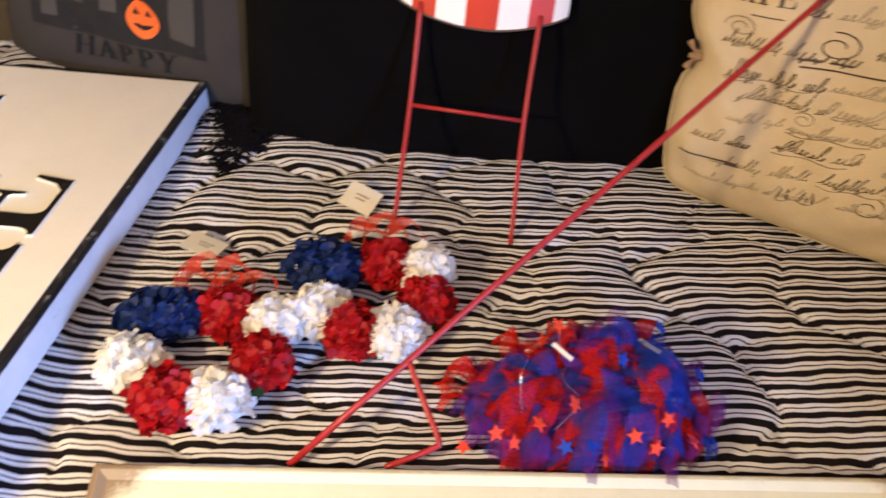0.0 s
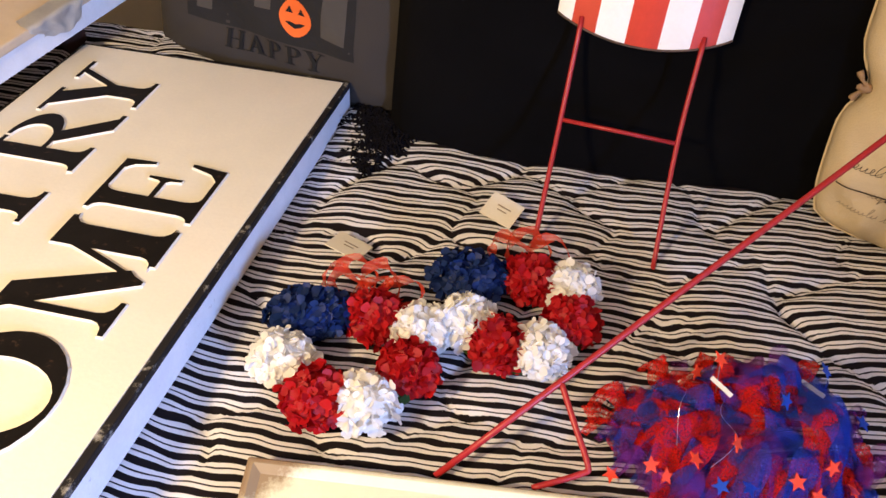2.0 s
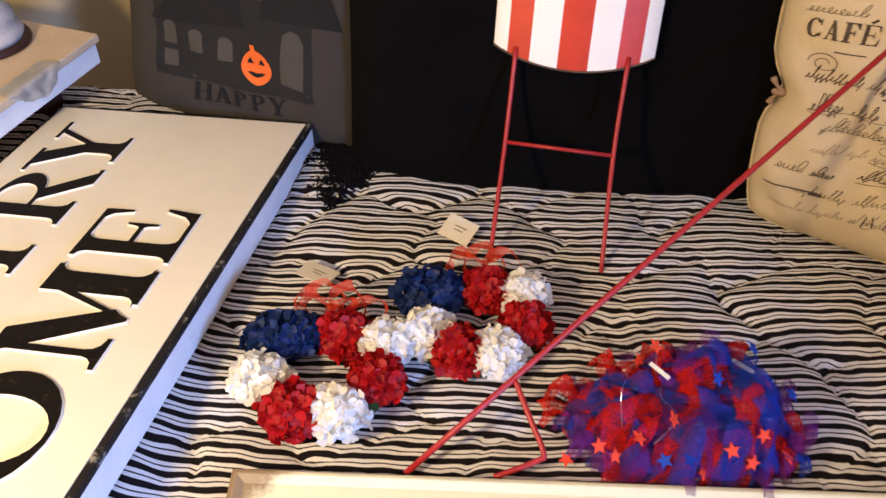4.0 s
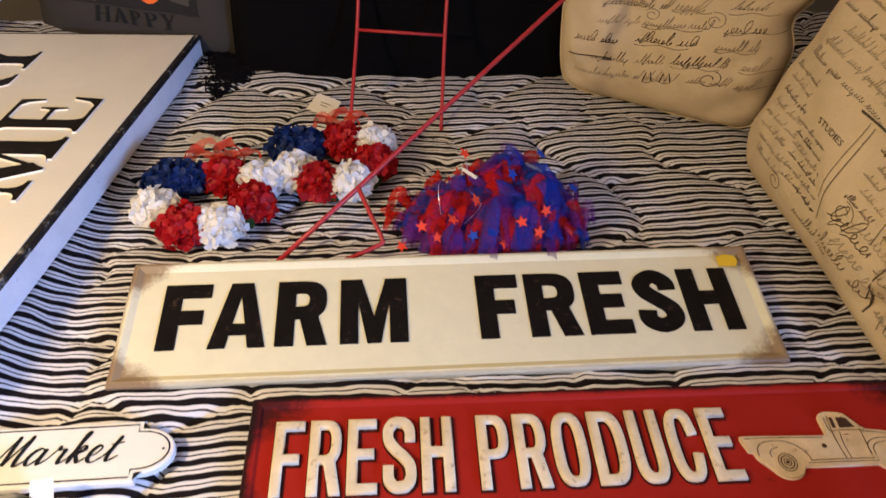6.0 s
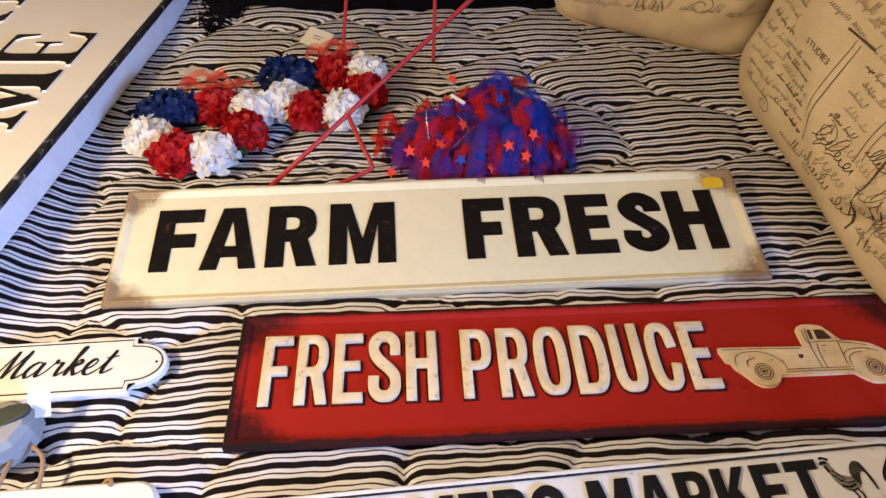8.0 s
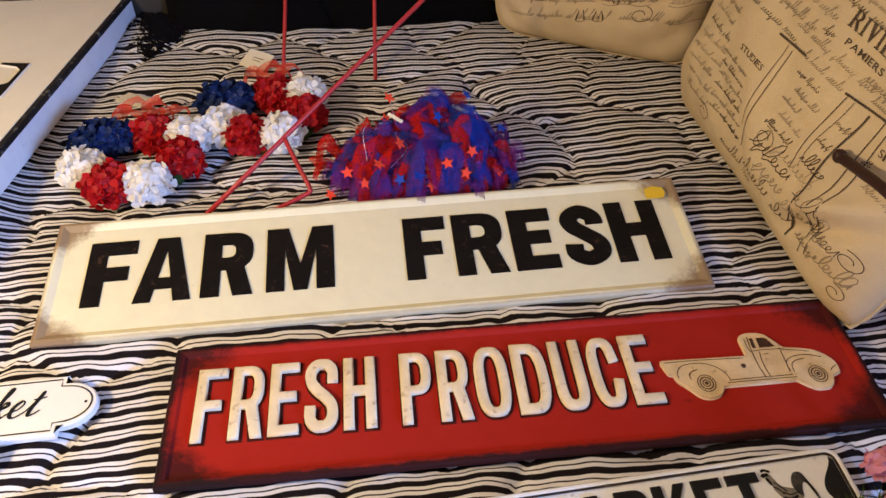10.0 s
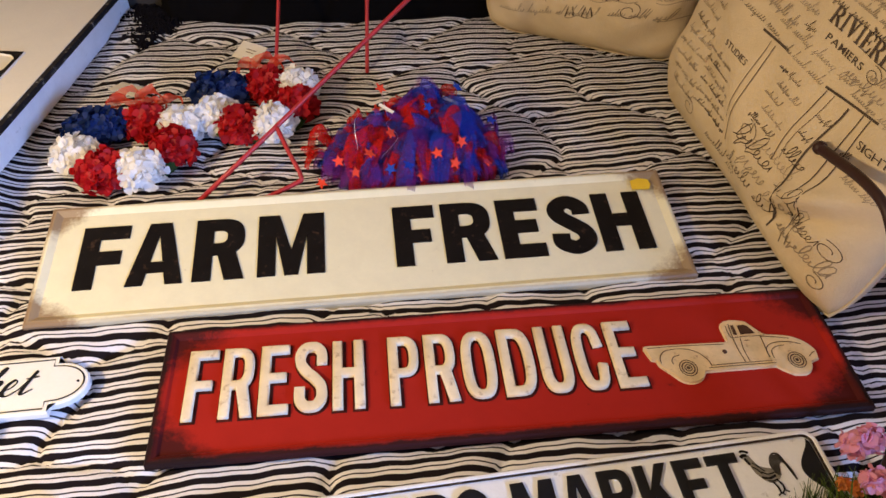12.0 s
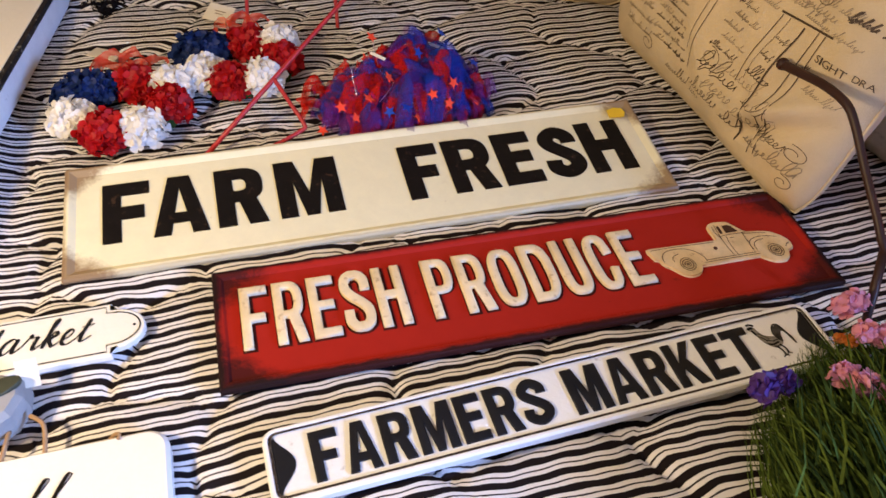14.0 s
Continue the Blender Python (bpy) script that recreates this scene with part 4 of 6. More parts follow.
def market_plaque():
    m = Matrix.Translation((-0.4955, -0.0905, 0.0)) @ pose(0, 0, 0, 0, 0, 1.0)
    s = thing("enamel_plaque", "white enamel plaque with script word Market and black outline", "sign", m, "signs on the daybed")
    w, h = 0.411, 0.073
    shape = plaque_outline(w, h, 0.036, 0.009)
    part("plate", prism(bmesh.new(), shape, -0.008, 0.0, 0.0015), M_ENAMEL, s, "glossy white enamel")
    bm = bmesh.new()
    ribbon_line(bm, inset(shape, 0.0052), 0.0016, 0.0004, True)
    part("border_line", bm, M_ENAMEL_INK, s, "thin black border line")
    script = {
        "M": [[(0.0, 0.12), (0.16, 0.0), (0.38, 0.5), (0.62, 1.3), (0.80, 1.85)], [(0.80, 1.85), (0.80, 1.0), (0.82, 0.05)], [(0.82, 0.05), (1.15, 0.9), (1.55, 1.85)], [(1.55, 1.85), (1.45, 1.0), (1.42, 0.3), (1.55, 0.02), (1.95, 0.32)]],
        "a": [[(0.82, 0.82), (0.55, 1.02), (0.20, 0.78), (0.08, 0.34), (0.28, 0.02), (0.60, 0.28), (0.86, 0.98)], [(0.86, 0.98), (0.78, 0.40), (0.86, 0.04), (1.20, 0.32)]],
        "r": [[(0.0, 0.32), (0.28, 0.85), (0.34, 1.10), (0.44, 0.88), (0.80, 0.92)], [(0.80, 0.92), (0.72, 0.36), (0.82, 0.03), (1.15, 0.32)]],
        "k": [[(0.0, 0.32), (0.34, 1.2), (0.52, 1.85), (0.34, 1.80), (0.26, 1.1), (0.16, 0.0)], [(0.24, 0.46), (0.56, 1.02), (0.74, 0.82), (0.40, 0.54), (0.58, 0.20), (0.74, 0.03), (1.05, 0.32)]],
        "e": [[(0.0, 0.32), (0.44, 0.50), (0.62, 0.84), (0.42, 1.02), (0.14, 0.66), (0.18, 0.16), (0.50, 0.0), (0.95, 0.32)]],
        "t": [[(0.0, 0.32), (0.26, 0.9), (0.46, 1.55)], [(0.46, 1.55), (0.26, 0.5), (0.36, 0.03), (0.85, 0.34)], [(0.08, 1.04), (0.40, 1.06), (0.78, 1.14)]],
    }
    x = 0.0240
    for ch, wide in zip("Market", (1.95, 1.20, 1.15, 1.05, 0.95, 0.85)):
        bm = bmesh.new()
        for n, stroke in enumerate(script[ch]):
            pts = [Vector((x + 0.0172 * a + 0.0062 * b, -0.0115 + 0.0195 * b, 0)) for a, b in stroke]
            line = smooth_line(pts, 6)
            left, right = [], []
            for k, p in enumerate(line):
                d = (line[min(k + 1, len(line) - 1)] - line[max(k - 1, 0)]).normalized()
                r = (0.00085 + 0.00125 * max(0.0, -d.y) ** 0.6) * (0.6 if k in (0, len(line) - 1) else 1)
                z = 0.0005 + 0.00005 * n + 0.000004 * k
                left.append(bm.verts.new((p.x - d.y * r, p.y + d.x * r, z))), right.append(bm.verts.new((p.x + d.y * r, p.y - d.x * r, z)))
            for k in range(len(line) - 1):
                bm.faces.new((left[k], right[k], right[k + 1], left[k + 1]))
        part("letter", bm, M_ENAMEL_INK, s, "black script letter")
        x += 0.0172 * wide
    for px in (w / 2 - 0.013, -w / 2 + 0.013):
        bm = bmesh.new()
        bmesh.ops.create_circle(bm, cap_ends=True, segments=10, radius=0.0016, matrix=Matrix.Translation((px, 0, 0.0005)))
        part("nail_hole", bm, M_ENAMEL_INK, s)
    return s


market_plaque()


def pen_line(bm, pts, thin, thick, z):
    """A written stroke, heavier where the pen comes down."""
    line, left, right = smooth_line([Vector((*p, 0)) for p in pts], 6), [], []
    for k, p in enumerate(line):
        d = (line[min(k + 1, len(line) - 1)] - line[max(k - 1, 0)]).normalized()
        r = thin + thick * max(0.0, -d.y) ** 0.6
        left.append(bm.verts.new((p.x - d.y * r, p.y + d.x * r, z + 0.000004 * k))), right.append(bm.verts.new((p.x + d.y * r, p.y - d.x * r, z + 0.000004 * k)))
    for k in range(len(line) - 1):
        bm.faces.new((left[k], right[k], right[k + 1], left[k + 1]))


def corner_plaque():
    m = Matrix.Translation((-0.4245, -0.3295, 0.002)) @ pose(0, 0, 0, 0, 0, 1.0)
    s = thing("wall_plaque", "cream white rounded plaque with script lettering, lying face up", "sign", m, "signs on the daybed")
    w, h = 0.31, 0.20
    part("plate", prism(bmesh.new(), rounded(w, h, 0.022, 7), -0.012, 0.004, 0.004), M_ENAMEL, s, "smooth cream white enamel")
    for dx, dy in ((0.0, 0.0), (0.0190, 0.0012)):
        bm = bmesh.new()
        pen_line(bm, [(0.022 + dx, 0.022 + dy), (0.036 + dx, 0.044 + dy), (0.0475 + dx, 0.0605 + dy), (0.0510 + dx, 0.0665 + dy), (0.0475 + dx, 0.0668 + dy), (0.0415 + dx, 0.0560 + dy), (0.0320 + dx, 0.0350 + dy), (0.0230 + dx, 0.0120 + dy)], 0.0006, 0.0014, 0.0046)
        part("letter", bm, M_BLACK_INK, s, "black script letter")
    bm = bmesh.new()
    tube(bm, smooth_line([(0.100, 0.1012, -0.004), (0.106, 0.1016, 0.003), (0.111, 0.0985, 0.0062), (0.110, 0.0935, 0.0055)], 4), 0.0018, 6)
    part("twine_end", bm, M_TWINE, s, "short end of brown jute twine")
    return s


corner_plaque()


# ---- the thick lettered board ----
def country_home_board():
    ux = Vector((math.cos(CH_TURN), math.sin(CH_TURN), 0))
    uy = Vector((-math.sin(CH_TURN), math.cos(CH_TURN), 0))
    ux.z = 0.0328 * ux.x - 0.0713 * ux.y
    uy.z = 0.0328 * uy.x - 0.0713 * uy.y
    ux.normalize()
    uz = ux.cross(uy).normalized()
    uy = uz.cross(ux)
    m = Matrix((ux, uy, uz)).transposed().to_4x4()
    m.translation = CH_TOP
    s = thing("wooden_sign", "thick white wooden board with large black serif letters", "sign", m)
    w, length = 0.403, 0.83
    def skewed(bm):
        for v in bm.verts:
            if v.co.x > -0.1:
                v.co.x += 0.005 + 0.019 * v.co.y
        return bm

    body = skewed(box(bmesh.new(), (-w, -length, -CH_THICK), (0, 0, -0.0006), 0.0016))
    part("board_side", body, M_EDGE_WHITE, s, "white wooden sides of the board")
    face = skewed(box(bmesh.new(), (-w + 0.0045, -length + 0.0045, -0.001), (-0.0082, -0.0045, 0.0006), 0.0005))
    part("board_face", face, M_BOARD, s, "white painted face")
    for lo, hi in (((-0.0080, -length, -0.009), (0.0004, 0.0, 0.0003)), ((-w, -0.0042, -0.004), (-0.0084, 0.0004, 0.0003)), ((-w - 0.0004, -length, -0.030), (-w + 0.0042, 0.0, 0.0003))):
        part("worn_edge", skewed(box_mesh(lo, hi, 0.001)), M_EDGE_BLACK, s, "black edge with chipped paint")

    # letters read away from the camera: their feet point to the board's open side
    for ch, top, foot, near, far in (("E", 0.190, 0.064, 0.360, 0.259), ("M", 0.190, 0.066, 0.537, 0.381), ("O", 0.194, 0.062, 0.698, 0.548), ("H", 0.192, 0.064, 0.826, 0.712), ("Y", 0.357, 0.239, 0.186, 0.056), ("R", 0.357, 0.238, 0.306, 0.184), ("T", 0.357, 0.239, 0.432, 0.324)):
        def place(a, b, top=top, foot=foot, near=near, far=far):
            return -(foot + b * (top - foot)), -(near - a * (near - far))
        one = part("letter", serif_letter(ch, place, 0.0006, 0.0030, True), M_BLACK_INK, s, "raised black serif letter")
        part("letter_foot", serif_letter(ch, place, 0.0006, 0.0023, True, 0.0015), M_BOARD, one, "white sloping edge of the letter")
    return s


country_home_board()


# ---- garden stakes ----
def stripe_hat_stake():
    s = thing("garden_stake", "red wire garden stake topped by a striped tin hat", "garden stake", Matrix())
    left, right = [Vector((-0.128, 0.520, -0.014)), Vector((-0.112, 0.632, 0.098)), Vector((-0.104, 0.690, 0.205))], [Vector((0.016, 0.505, -0.018)), Vector((0.027, 0.608, 0.098)), Vector((0.038, 0.672, 0.205))]
    for leg in (left, right):
        part("leg", tube(bmesh.new(), smooth_line(leg, 5), 0.0031, 8), M_RED_METAL, s, "thin red painted wire leg", True)
    part("rung", tube(bmesh.new(), [left[1], right[1]], 0.0027, 8), M_RED_METAL, s, "red wire rung", True)
    # bowed tin front of the hat, in upright stripes
    mid, half, tall = Vector((-0.030, 0.690, 0.180)), 0.103, 0.24
    turn = Matrix.Rotation(radians(-7), 3, "Z") @ Matrix.Rotation(radians(-12), 3, "X")
    n = 7

    def skin(a):
        x = half * math.sin(a) / math.sin(1.25)
        return Vector((x, -0.034 * (math.cos(a) - math.cos(1.25)), 0))

    bm = bmesh.new()
    for k in range(n):
        sub = bmesh.new()
        fine = 7
        cols = []
        for j in range(fine + 1):
            a = -1.25 + 2.5 * (k + j / fine) / n
            p = skin(a)
            drop = 0.020 * (1 - (p.x / half) ** 2)
            cols.append([sub.verts.new(mid + turn @ (p + Vector((0, d, h)))) for d in (0, 0.003) for h in (-drop + 0.02, -drop + 0.09, tall)])
        for a, b in zip(cols, cols[1:]):
            for q in ((0, 1), (1, 2)):
                sub.faces.new((a[q[0]], b[q[0]], b[q[1]], a[q[1]]))
                sub.faces.new((a[q[0] + 3], a[q[1] + 3], b[q[1] + 3], b[q[0] + 3]))
            sub.faces.new((a[0], a[3], b[3], b[0]))
        part("hat_stripe", sub, M_HAT_RED if k % 2 else M_HAT_WHITE, s, "red painted tin stripe" if k % 2 else "white painted tin stripe")
    rim = []
    for j in range(29):
        p = skin(-1.25 + 2.5 * j / 28)
        rim.append(mid + turn @ (p + Vector((0, -0.001, 0.02 - 0.020 * (1 - (p.x / half) ** 2)))))
    part("hat_rim", tube(bm, rim, 0.0013, 6), M_RUST, s, "rusty lower rim", True)
    return s


stripe_hat_stake()


def long_stake():
    s = thing("garden_stake", "long red wire stake leaning against the script pillow", "garden stake", Matrix())
    foot, way = Vector((-0.216, 0.190, -0.004)), Vector((0.7368, 0.5459, 0.3990))
    part("rod", tube(bmesh.new(), [foot + way * (0.80 * k / 8) for k in range(9)], 0.0033, 8), M_RED_METAL, s, "long thin red painted rod", True)
    fork = foot + way * 0.145
    bend = smooth_line([fork, Vector((-0.093, 0.232, 0.036)), Vector((-0.080, 0.205, 0.020)), Vector((-0.085, 0.199, 0.014)), Vector((-0.128, 0.186, 0.002))], 5)
    part("foot_step", tube(bmesh.new(), bend, 0.0030, 8), M_RED_METAL, s, "bent red wire foot", True)
    head = part("stake_head", prism(bmesh.new(), oval(0, 0, 0.058, 0.040, n=24), -0.0015, 0.0015, 0.0005), M_HEAD_RED, s, "dark red tin shape at the top of the stake")
    head.matrix_basis = Matrix.Translation(foot + way * 0.80 + Vector((-0.004, -0.012, 0.038))) @ pose(0, 0, 0, 78, 0, -30)
    return s


long_stake()


# ---- flower wreaths ----
def floret(bm, at, normal, size, rng):
    """Four broad, cupped, slightly crumpled petals."""
    normal = normal.normalized()
    side = Matrix.Rotation(rng.uniform(0, 6.28), 3, normal) @ normal.orthogonal().normalized()
    up = normal.cross(side)
    for k in range(4):
        a = math.pi / 2 * k + rng.uniform(-0.25, 0.25)
        out, across = math.cos(a) * side + math.sin(a) * up, -math.sin(a) * side + math.cos(a) * up
        tilt, curl, big = rng.uniform(0.05, 0.75), rng.uniform(-0.35, 0.25), size * rng.uniform(0.85, 1.15)
        rows = []
        for r, w in ((0.06, 0.10), (0.50, 0.52), (0.88, 0.62), (1.14, 0.34)):
            lift = tilt * r + curl * r * r
            rows.append([bm.verts.new(at + out * big * r + across * big * w * e + normal * big * (lift + 0.16 * e * e * w + rng.uniform(-0.05, 0.05))) for e in (-1, 0, 1)])
        for u, v in zip(rows, rows[1:]):
            for e in range(2):
                bm.faces.new((u[e], u[e + 1], v[e + 1], v[e]))


def blossom(name, centre, rx, ry, rz, turn, material, parent, label, rng, count=70, size=0.0098):
    bm = bmesh.new()
    rot = Matrix.Rotation(turn, 3, "Z")
    # a crumpled core of the same cloth fills the gaps between the petals
    bmesh.ops.create_icosphere(bm, subdivisions=3, radius=1.0)
    for v in bm.verts:
        r = 0.84 + rng.uniform(-0.10, 0.06)
        v.co = Vector(centre) + rot @ Vector((v.co.x * rx * r, v.co.y * ry * r, v.co.z * rz * r))
    for k in range(count):
        t = (k + 0.5) / count
        zc = 1 - 1.25 * t
        a = k * 2.39996
        r = math.sqrt(max(0, 1 - zc * zc))
        q = Vector((r * math.cos(a), r * math.sin(a), zc))
        wob = 1 + rng.uniform(-0.16, 0.10)
        at = rot @ Vector((q.x * rx, q.y * ry, q.z * rz)) * wob
        nrm = rot @ Vector((q.x / rx, q.y / ry, q.z / rz)).normalized() + Vector((rng.uniform(-0.5, 0.5), rng.uniform(-0.5, 0.5), rng.uniform(-0.3, 0.5)))
        floret(bm, Vector(centre) + at, nrm, size * rng.uniform(0.8, 1.2), rng)
    return part(name, bm, material, parent, label, True)


def wreath(cx, cy, clusters, tag_at, tag_turn, loop, seed, tag_tilt=14):
    rng = random.Random(seed)
    s = thing("flower_wreath", "small wreath of red, white and navy cloth flowers with price tag", "wreath", pose(cx, cy, -0.010), "flower wreaths")
    ring = [(0.068 * math.cos(a), 0.064 * math.sin(a), 0.012) for a in (2 * math.pi * k / 24 for k in range(25))]
    part("wreath_ring", tube(bmesh.new(), ring, 0.009, 6), M_LEAF_DARK, s, "hidden wire ring")
    looks = {"w": (M_PETAL_W, "white blossom cluster"), "r": (M_PETAL_R, "red blossom cluster"), "b": (M_PETAL_B, "navy blossom cluster")}
    for kind, x, y, rx, ry, turn in clusters:
        m, label = looks[kind]
        blossom("blossom", (x - cx, y - cy, 0.020), rx * 0.99, ry * 1.0, 0.024, radians(turn), m, s, label, rng, int(60 + 1250 * rx), 0.0077)
    # crumpled sheer ribbon
    for dx, dy, dz in loop:
        for turn in (-50, 5, 48):
            bm, rows = bmesh.new(), []
            rot, r0, ph = Matrix.Rotation(radians(turn + rng.uniform(-12, 12)), 3, "Z"), rng.uniform(0.016, 0.024), rng.uniform(0, 6.28)
            for k in range(23):
                a = 2 * math.pi * k / 22
                out = 1 - math.cos(a)
                p = Vector((r0 * math.sin(a) * (1 + 0.25 * math.sin(3 * a + ph)), r0 * out * 1.25, 0.015 * out + 0.004 * math.sin(2 * a + ph)))
                wide = Vector((0.003 * math.sin(4 * a + ph), 0.004 * math.cos(3 * a + ph), 0.0065 + 0.002 * math.sin(5 * a)))
                rows.append([bm.verts.new(Vector((dx, dy, dz)) + rot @ (p + wide * q)) for q in (-1, 0, 1)])
            for a, b in zip(rows, rows[1:]):
                for q in range(2):
                    bm.faces.new((a[q], a[q + 1], b[q + 1], b[q]))
            part("ribbon_loop", bm, M_RIBBON, s, "sheer red ribbon loop", True)
    tag = box_mesh((-0.022, -0.019, -0.0004), (0.022, 0.019, 0.0006))
    t = part("price_tag", tag, M_CARD, s, "blank cream card tag")
    t.matrix_basis = Matrix.Translation((tag_at[0] - cx, tag_at[1] - cy, 0.010)) @ pose(0, 0, 0, tag_tilt, 6, tag_turn)
    for k, (x0, x1) in enumerate(((-0.008, 0.010), (-0.006, 0.007))):
        part("tag_print", box_mesh((x0, 0.003 - 0.006 * k, 0.0006), (x1, 0.0048 - 0.006 * k, 0.0009)), M_PRINT_PALE, t, "small grey printed bar")
    return s


wreath(-0.314, 0.302, [("b", -0.364, 0.354, 0.044, 0.025, 6), ("r", -0.296, 0.358, 0.027, 0.027, 10), ("w", -0.247, 0.348, 0.025, 0.030, 100), ("r", -0.254, 0.297, 0.026, 0.026, 40), ("w", -0.290, 0.250, 0.027, 0.027, 30), ("r", -0.338, 0.250, 0.028, 0.028, 60), ("w", -0.378, 0.290, 0.026, 0.029, 90)], (-0.344, 0.472), -22, [(-0.008, 0.074, 0.004), (0.012, 0.070, 0.006)], 3, -14)
wreath(-0.147, 0.386, [("b", -0.202, 0.434, 0.040, 0.027, 6), ("r", -0.133, 0.440, 0.026, 0.030, 80), ("w", -0.090, 0.432, 0.024, 0.028, 110), ("r", -0.089, 0.382, 0.026, 0.025, 0), ("w", -0.122, 0.338, 0.027, 0.027, 30), ("r", -0.165, 0.340, 0.026, 0.028, 60), ("w", -0.202, 0.366, 0.026, 0.028, 120)], (-0.169, 0.566), -28, [(0.010, 0.062, 0.004)], 7)


# ---- the tulle and star garland ----
def star_bm(r, thick):
    pts = [((r if k % 2 == 0 else r * 0.45) * math.cos(radians(90 + 36 * k)), (r if k % 2 == 0 else r * 0.45) * math.sin(radians(90 + 36 * k))) for k in range(10)]
    return prism(bmesh.new(), pts, -thick / 2, thick / 2)


def tulle_garland():
    rng = random.Random(11)
    s = thing("tulle_garland", "heap of red and blue tulle strips with foil stars", "garland", pose(0.070, 0.288, -0.014))
    # broad soft strips are gathered on a spine and loop over to the front
    def band(a, top, b, wide, m, label, lean=0.0):
        a, b, top = Vector(a), Vector(b), Vector(top)
        flat = Vector((b.x - a.x, b.y - a.y, 0))
        across = Vector((-flat.y, flat.x, 0)).normalized()
        across = (across + Vector((0, 0, lean))).normalized()
        ripple, phase = rng.uniform(0.002, 0.006), rng.uniform(0, 6.28)
        bm, rows = bmesh.new(), []
        for j in range(13):
            q = j / 12
            p = a * (1 - q) ** 2 + (2 * top - (a + b) / 2) * 2 * q * (1 - q) + b * q * q
            w = wide * (0.45 + 0.55 * math.sin(math.pi * min(1, 0.12 + q * 0.80))) * (1 + 0.12 * math.sin(7 * q + phase))
            row = []
            for i in range(6):
                e = -1 + 2 * i / 5
                sag = ripple * math.sin(5 * q + 2.4 * e + phase) - 0.30 * wide * e * e
                v = p + across * w * e + Vector((ripple * math.sin(3 * e + 6 * q), 0, sag))
                v.z = max(v.z, 0.002 + 0.002 * rng.random())
                row.append(bm.verts.new(v))
            rows.append(row)
        for u, v in zip(rows, rows[1:]):
            for e in range(5):
                bm.faces.new((u[e], u[e + 1], v[e + 1], v[e]))
        return part("tulle_strip", bm, m, s, label, True)

    red, blue, purple = (M_TULLE_R, "red tulle strip"), (M_TULLE_B, "blue tulle strip"), (M_TULLE_P, "purple tulle strip")
    order = (red, red, blue, purple, red, blue, red, purple, blue, red)

    def dome(x, y):
        tall = 0.056 + 0.036 * math.exp(-((x - 0.030) / 0.055) ** 2) + 0.010 * math.exp(-((x + 0.085) / 0.03) ** 2)
        lump = 1 + 0.22 * math.sin(46 * x + 1.3) * math.sin(58 * y + 0.6) + 0.12 * math.sin(95 * x - 40 * y)
        return tall * lump * max(0.0, 1 - (x / 0.126) ** 2 - ((y + 0.030) / 0.080) ** 2) ** 0.5

    for k in range(120):
        a, r = rng.uniform(0, 2 * math.pi), math.sqrt(rng.random()) * 0.97
        x, y = 0.116 * r * math.cos(a), -0.030 + 0.070 * r * math.sin(a)
        turn = rng.uniform(0, 2 * math.pi) if rng.random() < 0.6 else a + rng.uniform(-0.7, 0.7)
        run = rng.uniform(0.015, 0.030)
        d = Vector((math.cos(turn), math.sin(turn), 0)) * run
        p, q = Vector((x, y, 0)) - d, Vector((x, y, 0)) + d
        p.z, q.z = max(0.004, dome(p.x, p.y) - rng.uniform(0.002, 0.014)), max(0.004, dome(q.x, q.y) - rng.uniform(0.002, 0.014))
        top = Vector((x, y, dome(x, y) + rng.uniform(-0.004, 0.018)))
        pick = rng.random() + (0.14 if x > 0.03 and y > -0.04 else -0.08)
        m, label = red if pick < 0.40 else blue if pick < 0.80 else purple
        band(p, top, q, rng.uniform(0.009, 0.022), m, label, rng.uniform(-1.2, 1.2))
    for k in range(26):
        x = -0.105 + 0.210 * k / 25 + rng.uniform(-0.006, 0.006)
        m, label = order[(k * 3 + rng.randrange(4)) % 10]
        y = -0.030 - 0.070 * math.sqrt(max(0.0, 1 - (x / 0.122) ** 2))
        band((x, y + 0.022, dome(x, y + 0.022)), (x, y + 0.004, 0.55 * dome(x, y + 0.02) + 0.010), (x * 1.04, max(-0.102, y - 0.004), 0.004), rng.uniform(0.007, 0.012), m, label, rng.uniform(-0.5, 0.5))
    # a looser tuft stands up at the back
    for k in range(9):
        x = -0.010 + 0.012 * k
        m, label = (purple, blue, blue, purple, blue, red, blue, purple, blue)[k]
        band((x, -0.010, 0.050), (x * 1.05, 0.012 + rng.uniform(-0.010, 0.010), 0.094 - 0.0012 * (k - 3) ** 2 + rng.uniform(-0.012, 0.004)), (x * 1.1 + rng.uniform(-0.01, 0.01), 0.036 + rng.uniform(-0.012, 0.010), 0.036), rng.uniform(0.007, 0.012), m, label, rng.uniform(-0.6, 0.6))
    # thin wisps round the rim
    for k in range(40):
        a = rng.uniform(0, 2 * math.pi)
        x, y = 0.112 * math.cos(a), max(-0.088, -0.026 + 0.066 * math.sin(a))
        o = Vector((math.cos(a), 0.7 * math.sin(a), 0)) * rng.uniform(0.014, 0.038)
        o.y = max(o.y, -0.098 - y)
        m, label = (purple, purple, blue, red)[k % 4]
        band((x, y, 0.012), (x + o.x * 0.6, y + o.y * 0.6, rng.uniform(0.024, 0.056)), (x + o.x, y + o.y, rng.uniform(0.004, 0.024)), rng.uniform(0.005, 0.011), m, label, rng.uniform(-1.2, 1.2))
    # two tails hang over the edge of the sign in front
    for x in (-0.018, 0.056):
        band((x, -0.070, 0.016), (x + 0.004, -0.094, 0.034), (x + 0.006, -0.124, 0.031), 0.008, *purple)

